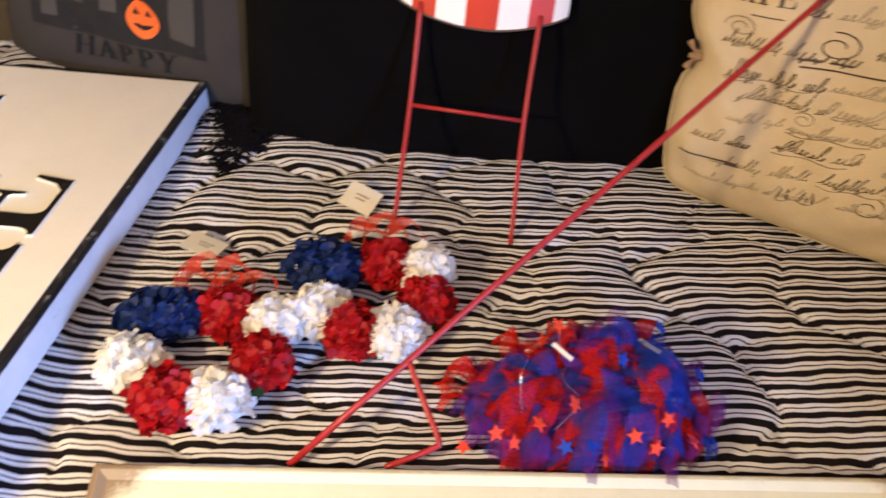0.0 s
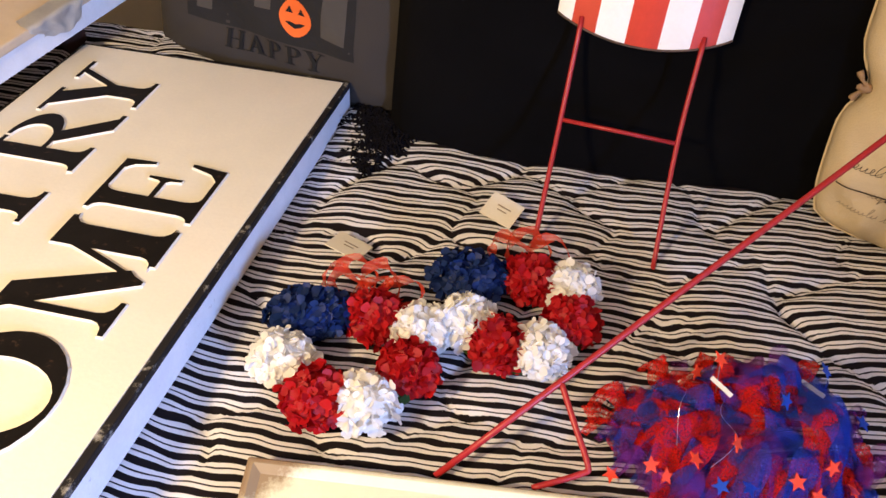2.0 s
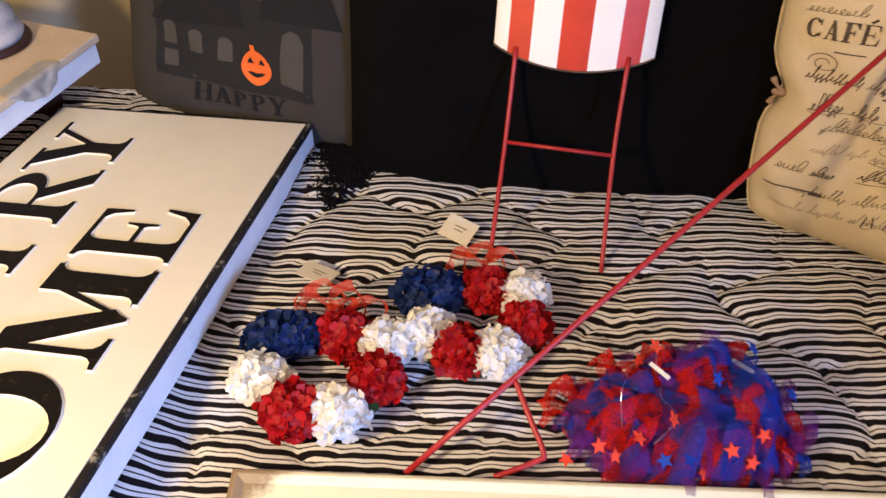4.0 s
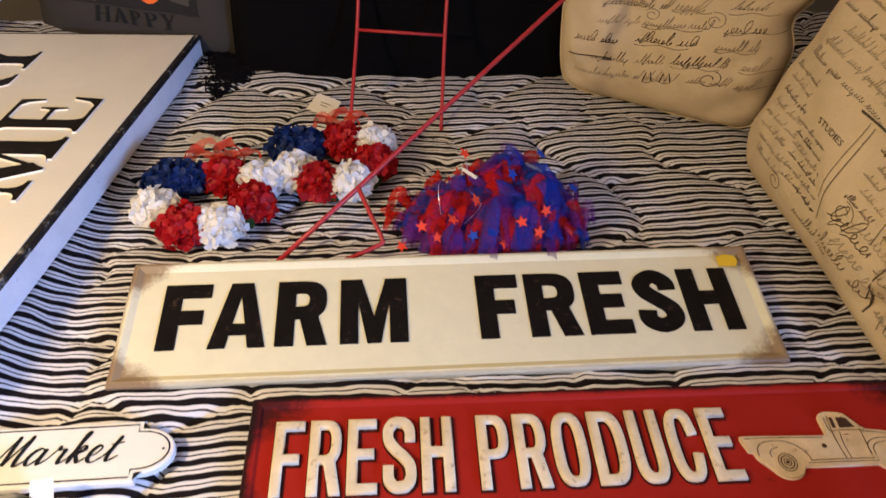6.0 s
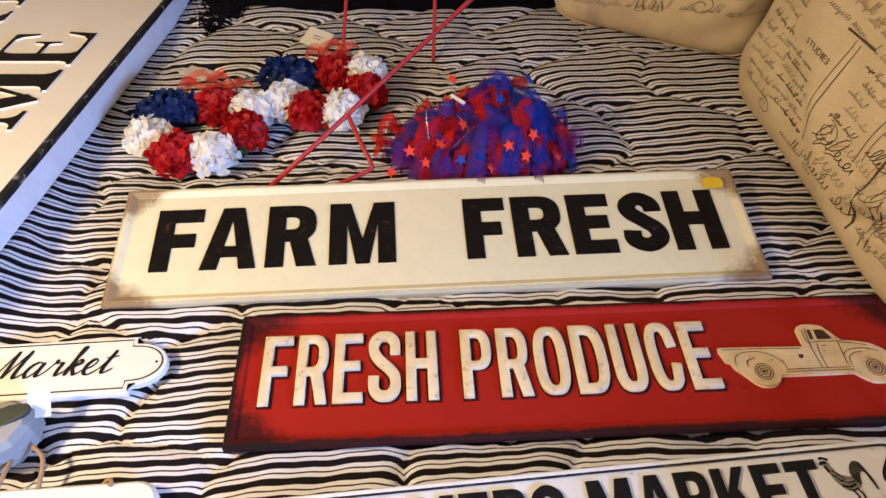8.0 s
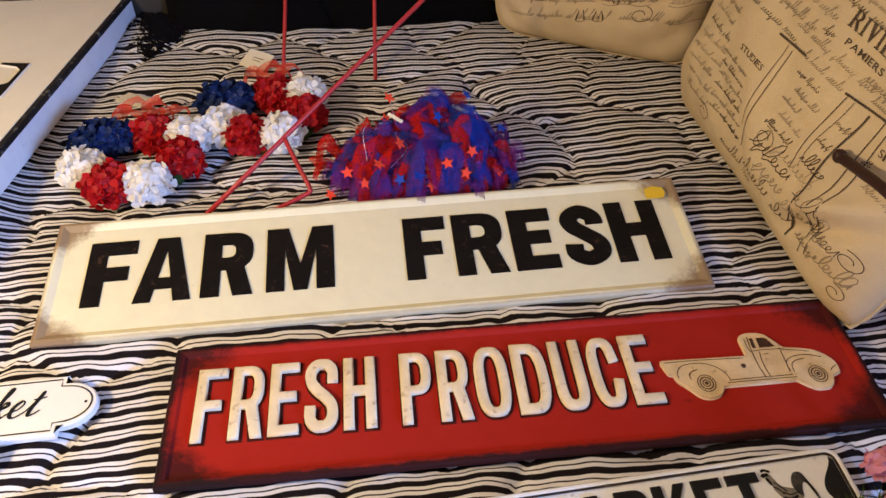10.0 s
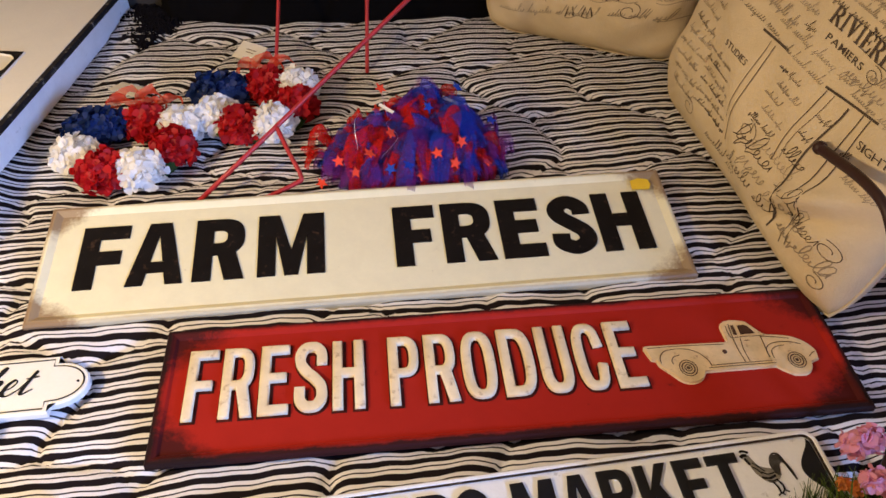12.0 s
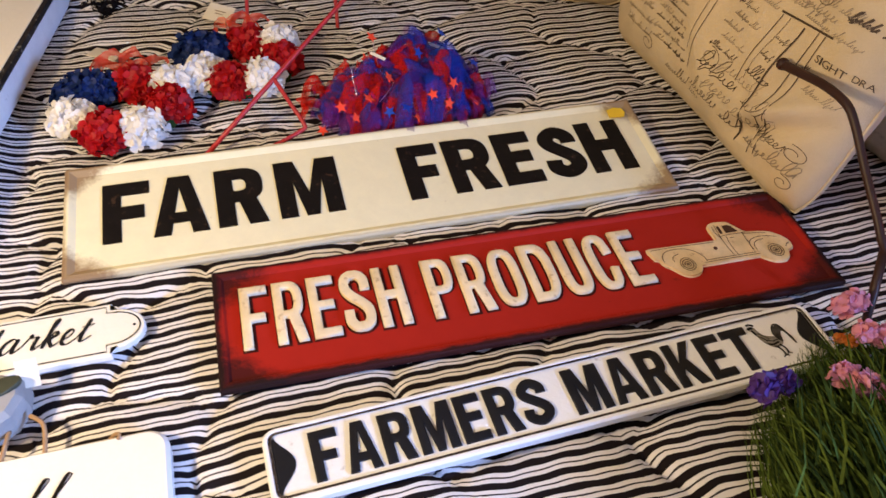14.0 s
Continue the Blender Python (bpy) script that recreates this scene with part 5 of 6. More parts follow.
    spots = [(-0.100, -0.092, 0.060), (-0.032, -0.080, 0.090), (0.025, -0.096, 0.066), (-0.060, -0.082, 0.062), (-0.012, -0.098, 0.052), (0.004, -0.100, 0.036), (-0.125, -0.078, 0.016), (0.058, -0.080, 0.070), (-0.040, -0.004, 0.108), (-0.046, 0.016, 0.062), (0.105, -0.020, 0.060), (0.048, -0.098, 0.050), (0.092, -0.078, 0.034), (0.020, -0.030, 0.092), (0.062, 0.006, 0.098), (-0.080, -0.086, 0.036), (-0.035, -0.096, 0.046)]
    part("wire", tube(bmesh.new(), smooth_line([(-0.030, -0.010, 0.050), (-0.036, -0.006, 0.085), (-0.040, -0.004, 0.108)], 4), 0.0005, 5), M_WIRE, s)
    for k, (x, y, z) in enumerate(spots):
        blue_one = k in (4, 10, 13, 14, 16)
        o = part("star", star_bm(0.0086, 0.0012), M_STAR_B if blue_one else M_STAR_R, s, "blue foil star" if blue_one else "red foil star")
        o.matrix_basis = Matrix.Translation((x, y, z)) @ pose(0, 0, 0, rng.uniform(25, 60), rng.uniform(-25, 25), rng.uniform(0, 72))
    for k in range(2):
        x, y = rng.uniform(-0.08, 0.08), rng.uniform(-0.04, 0.0)
        pts = [(x + rng.uniform(-0.012, 0.012), y - 0.022 * j, dome(x, y - 0.022 * j) * 0.9 + 0.018 + 0.006 * math.sin(j)) for j in range(4)]
        part("wire", tube(bmesh.new(), smooth_line(pts, 4), 0.0002, 4), M_WIRE, s)
    for k, (x, y, tz) in enumerate(((-0.052, 0.018, 40), (-0.034, -0.016, -44), (0.052, -0.006, -34))):
        o = part("card_strip", box_mesh((-0.012, -0.0022, 0), (0.012, 0.0022, 0.001)), M_CARD, s, "cream card strip of the hanger")
        o.matrix_basis = Matrix.Translation((x, y, 0.048 if k == 0 else 0.084)) @ pose(0, 0, 0, 24, 8, tz)
    return s


tulle_garland()


# ---- cushions ----
class Cushion:
    """A stuffed cushion: local x to its right, y up, z out of its front."""

    def __init__(self, w, h, deep, seed, ears=0.05, waist=0.0, flare=0.0, slope=0.0, fold=None):
        self.w, self.h, self.deep, self.ears, self.waist, self.flare, self.slope = w, h, deep, ears, waist, flare, slope
        self.fold = fold
        rng = random.Random(seed)
        self.waves = [(rng.uniform(2, 7), rng.uniform(2, 7), rng.uniform(0, 6.28), rng.uniform(0.3, 1.0)) for _ in range(6)]

    def at(self, u, v, side=1, lift=0.0):
        x = u * self.w / 2 * (1 - self.ears * (1 - v * v) - self.waist * math.exp(-((v + 0.14) / 0.14) ** 2) + self.flare * v)
        y = v * self.h / 2 * (1 - self.ears * (1 - u * u)) + self.h / 2
        x, y = x * (1 - 0.06 * abs(v) ** 9), self.h / 2 + (y - self.h / 2) * (1 - 0.06 * abs(u) ** 9)
        body = (max(0.0, (1 - u**4) * (1 - v**4))) ** 0.55
        wrinkle = sum(k * math.sin(a * u * 2 + b * v * 2 + c) for a, b, c, k in self.waves) * 0.0022
        crease = max(0.0, abs(u) * 1.2 - 0.35) * max(0.0, 0.35 - v)
        wrinkle += 0.0075 * crease * math.sin(9 * u * self.w / 0.4 - 16 * v + self.waves[0][2]) + 0.0016 * math.sin(23 * u + 3 * math.sin(9 * v + self.waves[1][2])) * min(1, abs(v))
        if self.fold:
            x0, y0, x1, y1, deep, wide = self.fold
            px, py = u * self.w / 2 - x0, v * self.h / 2 - y0
            l = math.hypot(x1 - x0, y1 - y0)
            along, off = (px * (x1 - x0) + py * (y1 - y0)) / l, (py * (x1 - x0) - px * (y1 - y0)) / l
            reach = max(0.0, min(1.0, along / 0.04)) * max(0.0, min(1.0, (l - along) / 0.02 + 1))
            wrinkle += reach * deep * (0.7 * math.exp(-((off - 0.016) / (wide * 1.3)) ** 2) - math.exp(-(off / wide) ** 2))
        near = min(1 - abs(u), 1 - abs(v))
        return Vector((x, y, side * (self.deep / 2 * body + wrinkle * min(1, near * 4) + lift)))

    def mesh(self, n=34):
        bm = bmesh.new()
        grid = {}
        for side in (1, -1):
            for i in range(n + 1):
                for j in range(n + 1):
                    if side < 0 and (i in (0, n) or j in (0, n)):
                        grid[side, i, j] = grid[1, i, j]
                    else:
                        grid[side, i, j] = bm.verts.new(self.at(-1 + 2 * i / n, -1 + 2 * j / n, side))
            for i in range(n):
                for j in range(n):
                    q = [grid[side, i, j], grid[side, i + 1, j], grid[side, i + 1, j + 1], grid[side, i, j + 1]]
                    bm.faces.new(q if side > 0 else q[::-1])
        return bm

    def seam(self):
        edge = [(-1 + 2 * k / 20, -1) for k in range(20)] + [(1, -1 + 2 * k / 20) for k in range(20)] + [(1 - 2 * k / 20, 1) for k in range(20)] + [(-1, 1 - 2 * k / 20) for k in range(21)]
        return tube(bmesh.new(), [self.at(u, v) for u, v in edge], 0.0022, 5, False)

    def lay(self, bm, lift=0.0009):
        """Flat print in metres about the front's middle, laid on to the stuffed front."""
        for vert in bm.verts:
            u, v = vert.co.x / (self.w / 2), (vert.co.y + self.slope * (vert.co.x + 0.15)) / (self.h / 2)
            vert.co = self.at(max(-0.985, min(0.985, u)), max(-0.985, min(0.985, v)), 1, lift + vert.co.z)
        return bm


def frame_of(corner, right, up):
    x = Vector(right).normalized()
    z = x.cross(Vector(up)).normalized()
    y = z.cross(x)
    m = Matrix((x, y, z)).transposed().to_4x4()
    m.translation = corner
    return m


def scribble(bm, x, y, length, height, rng, width=0.0011):
    """A line of joined-up strokes that cannot be read, in word-long pieces, slanting."""
    at = x
    while at < x + length - height * 0.6:
        word = min(rng.uniform(1.6, 4.2) * height, x + length - at)
        n = max(3, round(word / (height * 0.33)))
        step, pts = word / n, []
        for k in range(n):
            tall = height * rng.choice((0.22, 0.28, 0.32, 0.36, 0.40, 0.30, 0.95, 0.80))
            drop = -height * 0.42 if rng.random() < 0.14 else 0.0
            fat = rng.uniform(0.05, 0.40) if tall < 0.6 * height else rng.uniform(0.30, 0.60)
            fat *= 1.9 if height > 0.019 else 1.0
            for q in range(9):
                a = 2 * math.pi * q / 9
                h = tall * (1 - math.cos(a)) / 2 + (drop * max(0.0, -math.sin(a)) if drop else 0.0)
                pts.append((at + step * (k + q / 9) + fat * step * math.sin(a) * (1 if a < math.pi else 0.55) + 0.62 * h, y + h + 0.05 * height * math.sin(3.1 * k)))
        ribbon_line(bm, pts, width * rng.uniform(0.65, 1.35), 0.0)
        at += word + height * rng.uniform(0.25, 0.6)


def swirl(bm, x, y, r, turns, width=0.0012):
    ribbon_line(bm, [(x + r * (0.3 + 0.7 * k / 40) * math.cos(turns * 6.28 * k / 40) * 1.5, y + r * (0.3 + 0.7 * k / 40) * math.sin(turns * 6.28 * k / 40)) for k in range(41)], width, 0.0)


def print_word(cushion, parent, text, x, y, length, height, material=None, bold=0.015, label="printed word"):
    bm = bmesh.new()
    for ch, (p, q) in zip(text, word_spans(text, x, x + length, length * 0.03, bold)):
        one = letter_bm(ch, p, q, y, y + height * (1.25 if ch in "ÉÈ" else 1), 0.0, 0.0, bold)
        me = bpy.data.meshes.new("tmp")
        one.to_mesh(me)
        one.free()
        bm.from_mesh(me)
        bpy.data.meshes.remove(me)
    part("printed_word", cushion.lay(bm), material or M_PRINT, parent, label)


def serif_word(cushion, parent, text, x, y, length, height):
    """A printed word in bookish capitals, laid on to the cushion as one mesh."""
    plain = {"É": ("E", 1), "È": ("E", -1)}
    wide = [0.5 if ch == "I" else 1.0 for ch in text]
    unit = length / (sum(wide) + 0.14 * (len(text) - 1))
    whole = bmesh.new()
    for ch, w in zip(text, wide):
        base, accent = plain.get(ch, (ch, 0))
        one = serif_letter(base, lambda a, b, x=x, w=w: (x + unit * w * a, y + height * b), 0.0, 0.0003)
        me = bpy.data.meshes.new("tmp")
        one.to_mesh(me)
        one.free()
        whole.from_mesh(me)
        bpy.data.meshes.remove(me)
        if accent:
            ribbon_line(whole, [(x + unit * (0.5 - 0.18 * accent), y + height * 1.08), (x + unit * (0.5 + 0.18 * accent), y + height * 1.26)], height * 0.12, 0.0)
        x += unit * (w + 0.14)
    part("printed_word", cushion.lay(whole, 0.0016), M_PRINT, parent, "printed word")


def print_rules(cushion, parent, rules, material=None):
    """Straight printed rules: x0, y0, x1, y1, width."""
    for x0, y0, x1, y1, w in rules:
        bm, n = bmesh.new(), 14
        ribbon_line(bm, [(x0 + (x1 - x0) * k / n, y0 + (y1 - y0) * k / n) for k in range(n + 1)], w, 0.0)
        part("printed_rule", cushion.lay(bm), material or M_PRINT, parent)


def cafe_cushion():
    rng = random.Random(21)
    c = Cushion(0.385, 0.42, 0.108, 5, 0.0, 0.11, 0.13, 0.13)
    m = frame_of((0.372, 0.560, -0.014), (0.866, -0.50, 0), (0.10, 0.19, 0.97))
    s = thing("throw_pillow", "cream linen pillow printed with black café script, standing", "pillow", m, "script pillows")
    part("cover", c.mesh(48), M_LINEN, s, "cream linen cover", True)
    part("seam", c.seam(), M_LINEN, s, "sewn seam")
    for k, (dy, dz) in enumerate(((0.010, 0.004), (-0.012, -0.004), (0.0, 0.010))):
        p = c.at(-0.97, -0.14)
        tie = smooth_line([p, p + Vector((-0.010, dy * 0.6, dz)), p + Vector((-0.020 + 0.004 * k, dy * 1.6, dz * 0.5))], 5)
        part("tie_end", tube(bmesh.new(), tie, [0.0032 + 0.0012 * math.sin(j * 0.9) for j in range(len(tie))], 7), M_TWINE, s, "short brown cord tie", True)
    serif_word(c, s, "CAFÉ", -0.157, 0.053, 0.078, 0.023)
    ink, pale = bmesh.new(), bmesh.new()
    swirl(pale, -0.128, 0.024, 0.013, 1.5, 0.0016)
    scribble(ink, -0.066, 0.048, 0.022, 0.024, rng, 0.0020)
    scribble(pale, -0.035, 0.050, 0.16, 0.020, rng, 0.0014)
    scribble(ink, -0.150, 0.004, 0.090, 0.018, rng, 0.0013)
    swirl(ink, -0.024, 0.020, 0.017, 1.3, 0.0017)
    scribble(ink, 0.015, 0.018, 0.12, 0.018, rng, 0.0012)
    scribble(ink, -0.060, 0.001, 0.060, 0.010, rng, 0.0016)
    for k, (y, h) in enumerate(((-0.030, 0.020), (-0.056, 0.022), (-0.084, 0.020), (-0.112, 0.018), (-0.142, 0.020), (-0.170, 0.018), (0.084, 0.020), (0.112, 0.020), (0.140, 0.020))):
        x0 = rng.uniform(-0.165, -0.10)
        while x0 < 0.13:
            run = rng.uniform(0.05, 0.13)
            scribble(ink if rng.random() < 0.35 else pale, x0, y + rng.uniform(-0.003, 0.003), min(run, 0.155 - x0), h * rng.uniform(0.8, 1.15), rng, 0.0011)
            if rng.random() < 0.6:
                ribbon_line(pale, [(x0 + run * 0.9 * j / 14, y - 0.003 - 0.002 * math.sin(j * 0.7)) for j in range(15)], 0.0013, 0.0)
            x0 += run + rng.uniform(0.005, 0.03)
    for x, w in ((-0.022, 0.014), (0.006, 0.018)):
        ribbon_line(ink, [(x, -0.172), (x + 0.25 * w, -0.158), (x + 0.5 * w, -0.170), (x + 0.75 * w, -0.157), (x + w, -0.172)], 0.0028, 0.0)
    swirl(pale, -0.03, -0.066, 0.010, 1.4)
    swirl(pale, 0.075, -0.070, 0.013, 1.3)
    swirl(ink, 0.085, -0.160, 0.014, 1.2)
    tagged(part("script_print", c.lay(ink), M_PRINT, s, "black handwriting print"), kind="stuff")
    tagged(part("script_print", c.lay(pale), M_PRINT_PALE, s, "faded handwriting print"), kind="stuff")
    print_rules(c, s, [(-0.055, -0.006, 0.058, -0.006, 0.0022), (-0.12, 0.040, -0.085, 0.040, 0.0014), (-0.165, -0.140, -0.090, -0.140, 0.0022), (0.072, 0.010, 0.100, 0.010, 0.008), (0.060, 0.034, 0.110, 0.033, 0.005), (-0.100, -0.142, -0.082, -0.142, 0.005)])
    return s


cafe_cushion()


def riviere_cushion():
    rng = random.Random(8)
    c = Cushion(0.545, 0.50, 0.15, 9, 0.045, fold=(0.115, -0.222, 0.262, -0.118, 0.020, 0.013))
    m = frame_of((0.488, 0.172, -0.022), (0.03, -1.0, 0.03), (0.37, 0.0, 0.93))
    s = thing("throw_pillow", "large cream linen pillow with old letter print, leaning", "pillow", m, "script pillows")
    part("cover", c.mesh(84), M_LINEN, s, "cream linen cover", True)
    part("seam", c.seam(), M_LINEN, s, "sewn seam")
    serif_word(c, s, "RIVIÈRE", 0.058, 0.008, 0.122, 0.020)
    print_word(c, s, "PAMIERS", 0.071, -0.009, 0.074, 0.008, bold=0.01)
    print_word(c, s, "SIGHT", 0.198, -0.069, 0.042, 0.009, bold=0.0)
    print_word(c, s, "DRA", 0.246, -0.066, 0.020, 0.008, bold=0.0)
    print_word(c, s, "STUDIES", -0.082, -0.098, 0.062, 0.008, bold=0.0)
    ink, pale = bmesh.new(), bmesh.new()
    rows = [(-0.014, -0.028, 0.16, 0.014), (0.000, -0.048, 0.11, 0.013), (0.030, -0.012, 0.03, 0.012), (0.125, -0.022, 0.07, 0.020), (0.160, -0.008, 0.07, 0.014), (0.150, -0.034, 0.09, 0.012)]
    rows += [(0.035 + 0.012 * (k % 2), -0.066 - 0.017 * k, 0.060 - 0.006 * (k % 3), 0.010) for k in range(5)]
    rows += [(-0.125 + 0.006 * k, -0.118 - 0.014 * k, 0.090, 0.009) for k in range(6)]
    rows += [(-0.215 + 0.004 * k, -0.070 - 0.018 * k, 0.085, 0.011) for k in range(8)]
    rows += [(0.030, -0.166, 0.155, 0.034), (0.055, -0.186, 0.15, 0.032), (0.070, -0.150, 0.10, 0.028), (0.120, -0.130, 0.06, 0.020), (0.155, -0.205, 0.10, 0.024), (0.020, -0.205, 0.12, 0.024), (-0.05, -0.215, 0.10, 0.018), (0.165, -0.182, 0.08, 0.026)]
    rows += [(-0.20 + 0.02 * (k % 3), -0.045 + 0.024 * k, 0.20 if k < 3 else 0.40, 0.017) for k in range(11)]
    rows += [(0.06, 0.040 + 0.014 * k, 0.16, 0.011) for k in range(3)] + [(0.200, -0.105, 0.05, 0.012), (0.130, -0.075, 0.024, 0.010), (0.128, -0.100, 0.026, 0.010), (0.186, -0.085, 0.012, 0.010)]
    scribble(ink, 0.205, -0.008, 0.055, 0.015, rng, 0.0020)
    for x, y, l, h in rows:
        scribble(ink if rng.random() < 0.5 else pale, x, y, l, h, rng, 0.0008 if h < 0.02 else 0.0010)
    for x, y, r in ((0.236, -0.176, 0.012), (0.240, -0.216, 0.010), (0.165, -0.004, 0.010), (-0.105, -0.205, 0.012), (0.050, -0.150, 0.014)):
        swirl(ink, x, y, r, 1.3, 0.0009)
    tagged(part("script_print", c.lay(ink), M_PRINT, s, "black handwriting print"), kind="stuff")
    tagged(part("script_print", c.lay(pale), M_PRINT_PALE, s, "faded handwriting print"), kind="stuff")
    print_rules(c, s, [(0.117, -0.045, 0.205, -0.036, 0.0028), (0.159, -0.046, 0.145, -0.217, 0.0028), (0.122, -0.047, 0.109, -0.150, 0.0012), (0.134, -0.046, 0.122, -0.140, 0.0008), (0.182, -0.040, 0.173, -0.217, 0.0014), (0.194, -0.039, 0.184, -0.212, 0.0014), (0.005, -0.054, 0.007, -0.189, 0.0013), (-0.007, -0.053, -0.005, -0.165, 0.0010), (-0.033, -0.050, 0.033, -0.046, 0.0032)])
    return s


riviere_cushion()


def haunted_cushion():
    c = Cushion(0.46, 0.40, 0.15, 13, 0.02, flare=-0.08)
    m = frame_of((-0.498, 0.867, -0.088), (0.945, -0.30, 0), (0.02, 0.17, 0.98))
    s = thing("throw_pillow", "grey pillow printed with a dark house, pumpkin and HAPPY", "pillow", m)
    part("cover", c.mesh(), M_GREY_CLOTH, s, "grey cotton cover", True)
    part("seam", c.seam(), M_GREY_CLOTH, s, "sewn seam")

    def patch(name, pts, material, label, lift=0.0006):
        bm = bmesh.new()
        lo, hi = Vector((min(p[0] for p in pts), min(p[1] for p in pts))), Vector((max(p[0] for p in pts), max(p[1] for p in pts)))
        pts = [(x + 0.006, y + 0.012) for x, y in pts]
        lo, hi = lo + Vector((0.006, 0.012)), hi + Vector((0.006, 0.012))
        f = bm.faces.new([bm.verts.new((x, y, 0)) for x, y in pts])
        bmesh.ops.triangulate(bm, faces=[f])
        for k in range(1, 14):
            for axis in (0, 1):
                co = [0, 0, 0]
                co[axis] = lo[axis] + (hi[axis] - lo[axis]) * k / 14
                no = [0, 0, 0]
                no[axis] = 1
                bmesh.ops.bisect_plane(bm, geom=bm.verts[:] + bm.edges[:] + bm.faces[:], plane_co=co, plane_no=no)
        return part(name, c.lay(bm, lift), material, s, label)

    def rect(x0, y0, x1, y1):
        return [(x0, y0), (x1, y0), (x1, y1), (x0, y1)]

    patch("house_print", rect(-0.149, -0.083, 0.122, 0.060), M_GREY_DARK, "charcoal house print")
    patch("roof_print", [(-0.158, 0.004), (-0.085, 0.008), (0.016, 0.016), (0.006, 0.070), (-0.110, 0.064), (-0.128, 0.034)], M_GREY_BLACK, "black roof print", 0.0011)
    patch("roof_print", [(0.040, 0.036), (0.168, 0.030), (0.150, 0.12), (0.05, 0.12)], M_GREY_BLACK, "black roof print", 0.0011)
    for x, y in ((-0.132, -0.030), (-0.084, -0.036), (-0.034, -0.040)):
        patch("window_print", [(x, y), (x + 0.024, y), (x + 0.024, y + 0.030), (x + 0.017, y + 0.036), (x + 0.007, y + 0.036), (x, y + 0.030)], M_GREY_PALE, "pale window print", 0.0012)
    patch("window_print", rect(-0.132, -0.066, -0.108, -0.040), M_GREY_PALE, "pale window print", 0.0012)
    patch("door_print", [(0.070, -0.060), (0.108, -0.064), (0.110, 0.006), (0.101, 0.020), (0.089, 0.024), (0.077, 0.016)], M_GREY_PALE, "pale arched door print", 0.0012)
    pump = [(0.030 + 0.026 * math.cos(a), -0.042 + 0.025 * math.sin(a) * (1 - 0.12 * math.cos(2 * a))) for a in (2 * math.pi * k / 24 for k in range(24))]
    patch("pumpkin_print", pump, M_PUMPKIN, "orange pumpkin print", 0.0018)
    patch("pumpkin_stem", rect(0.022, -0.020, 0.030, -0.006), M_PUMPKIN, "", 0.0018)
    for pts in ([(0.014, -0.036), (0.026, -0.036), (0.020, -0.026)], [(0.034, -0.036), (0.046, -0.036), (0.040, -0.026)], [(0.014, -0.050), (0.022, -0.055), (0.030, -0.058), (0.038, -0.055), (0.046, -0.049), (0.038, -0.049), (0.030, -0.051), (0.022, -0.049)]):
        patch("face_print", pts, M_GREY_BLACK, "", 0.0024)
    for ch, x0, x1 in (("H", -0.087, -0.057), ("A", -0.055, -0.023), ("P", -0.019, 0.006), ("P", 0.011, 0.037), ("Y", 0.039, 0.070)):
        word = serif_letter(ch, lambda a, b, x0=x0, x1=x1: (x0 + 0.012 + (x1 - x0) * a, -0.101 + 0.028 * b), 0.0, 0.0003)
        part("printed_letter", c.lay(word, 0.003), M_GREY_BLACK, s)
    return s


haunted_cushion()


def black_cushion():
    c = Cushion(0.74, 0.54, 0.15, 17, 0.015)
    m = frame_of((0.034, 0.722, -0.082), (1.0, -0.02, 0), (0, 0.20, 0.98))
    s = thing("large_cushion", "large black velvet cushion standing at the back", "cushion", m)
    part("cover", c.mesh(), M_BLACK_CLOTH, s, "black velvet cover", True)
    return s


black_cushion()


def yarn_tuft():
    rng = random.Random(5)
    s = thing("yarn_tuft", "ragged tuft of black yarn lying on the mattress", "yarn", pose(-0.347, 0.712, -0.022))
    bm = bmesh.new()
    for k in range(2600):
        a, r = rng.uniform(0, 6.28), 0.040 * rng.random() ** 0.62
        r *= 1 + 0.28 * math.sin(3 * a + 0.8) + 0.16 * math.sin(7 * a)
        x, y = r * math.cos(a) * 1.0, r * math.sin(a) * 1.5
        b, l = rng.uniform(0, 6.28), rng.uniform(0.010, 0.026)
        pts = [(x, y, 0.004), (x + 0.5 * l * math.cos(b), y + 0.5 * l * math.sin(b), rng.uniform(0.004, 0.014)), (x + l * math.cos(b), y + l * math.sin(b), rng.uniform(0.0, 0.008))]
        tube(bm, pts, 0.0014, 4, False)
    core, rings = bmesh.new(), []
    for q in range(6):
        ring = []
        for k in range(36):
            a = 2 * math.pi * k / 36
            r = 0.036 * (1 + 0.28 * math.sin(3 * a + 0.8) + 0.16 * math.sin(7 * a)) * (1 - q / 6)
            ring.append(core.verts.new((r * math.cos(a), 1.5 * r * math.sin(a), 0.002 + 0.010 * (q / 5) ** 0.5 + 0.002 * math.sin(5 * a + 2 * q))))
        rings.append(ring)
    for a, b in zip(rings, rings[1:]):
        for k in range(36):
            core.faces.new((a[k], a[(k + 1) % 36], b[(k + 1) % 36], b[k]))
    core.faces.new(rings[-1]), core.faces.new(rings[0][::-1])
    part("yarn_mat", core, M_FUZZ, s, "matted black yarn underneath", True)
    tagged(part("yarn", bm, M_FUZZ, s, "tangled black yarn"), kind="stuff")
    return s


yarn_tuft()


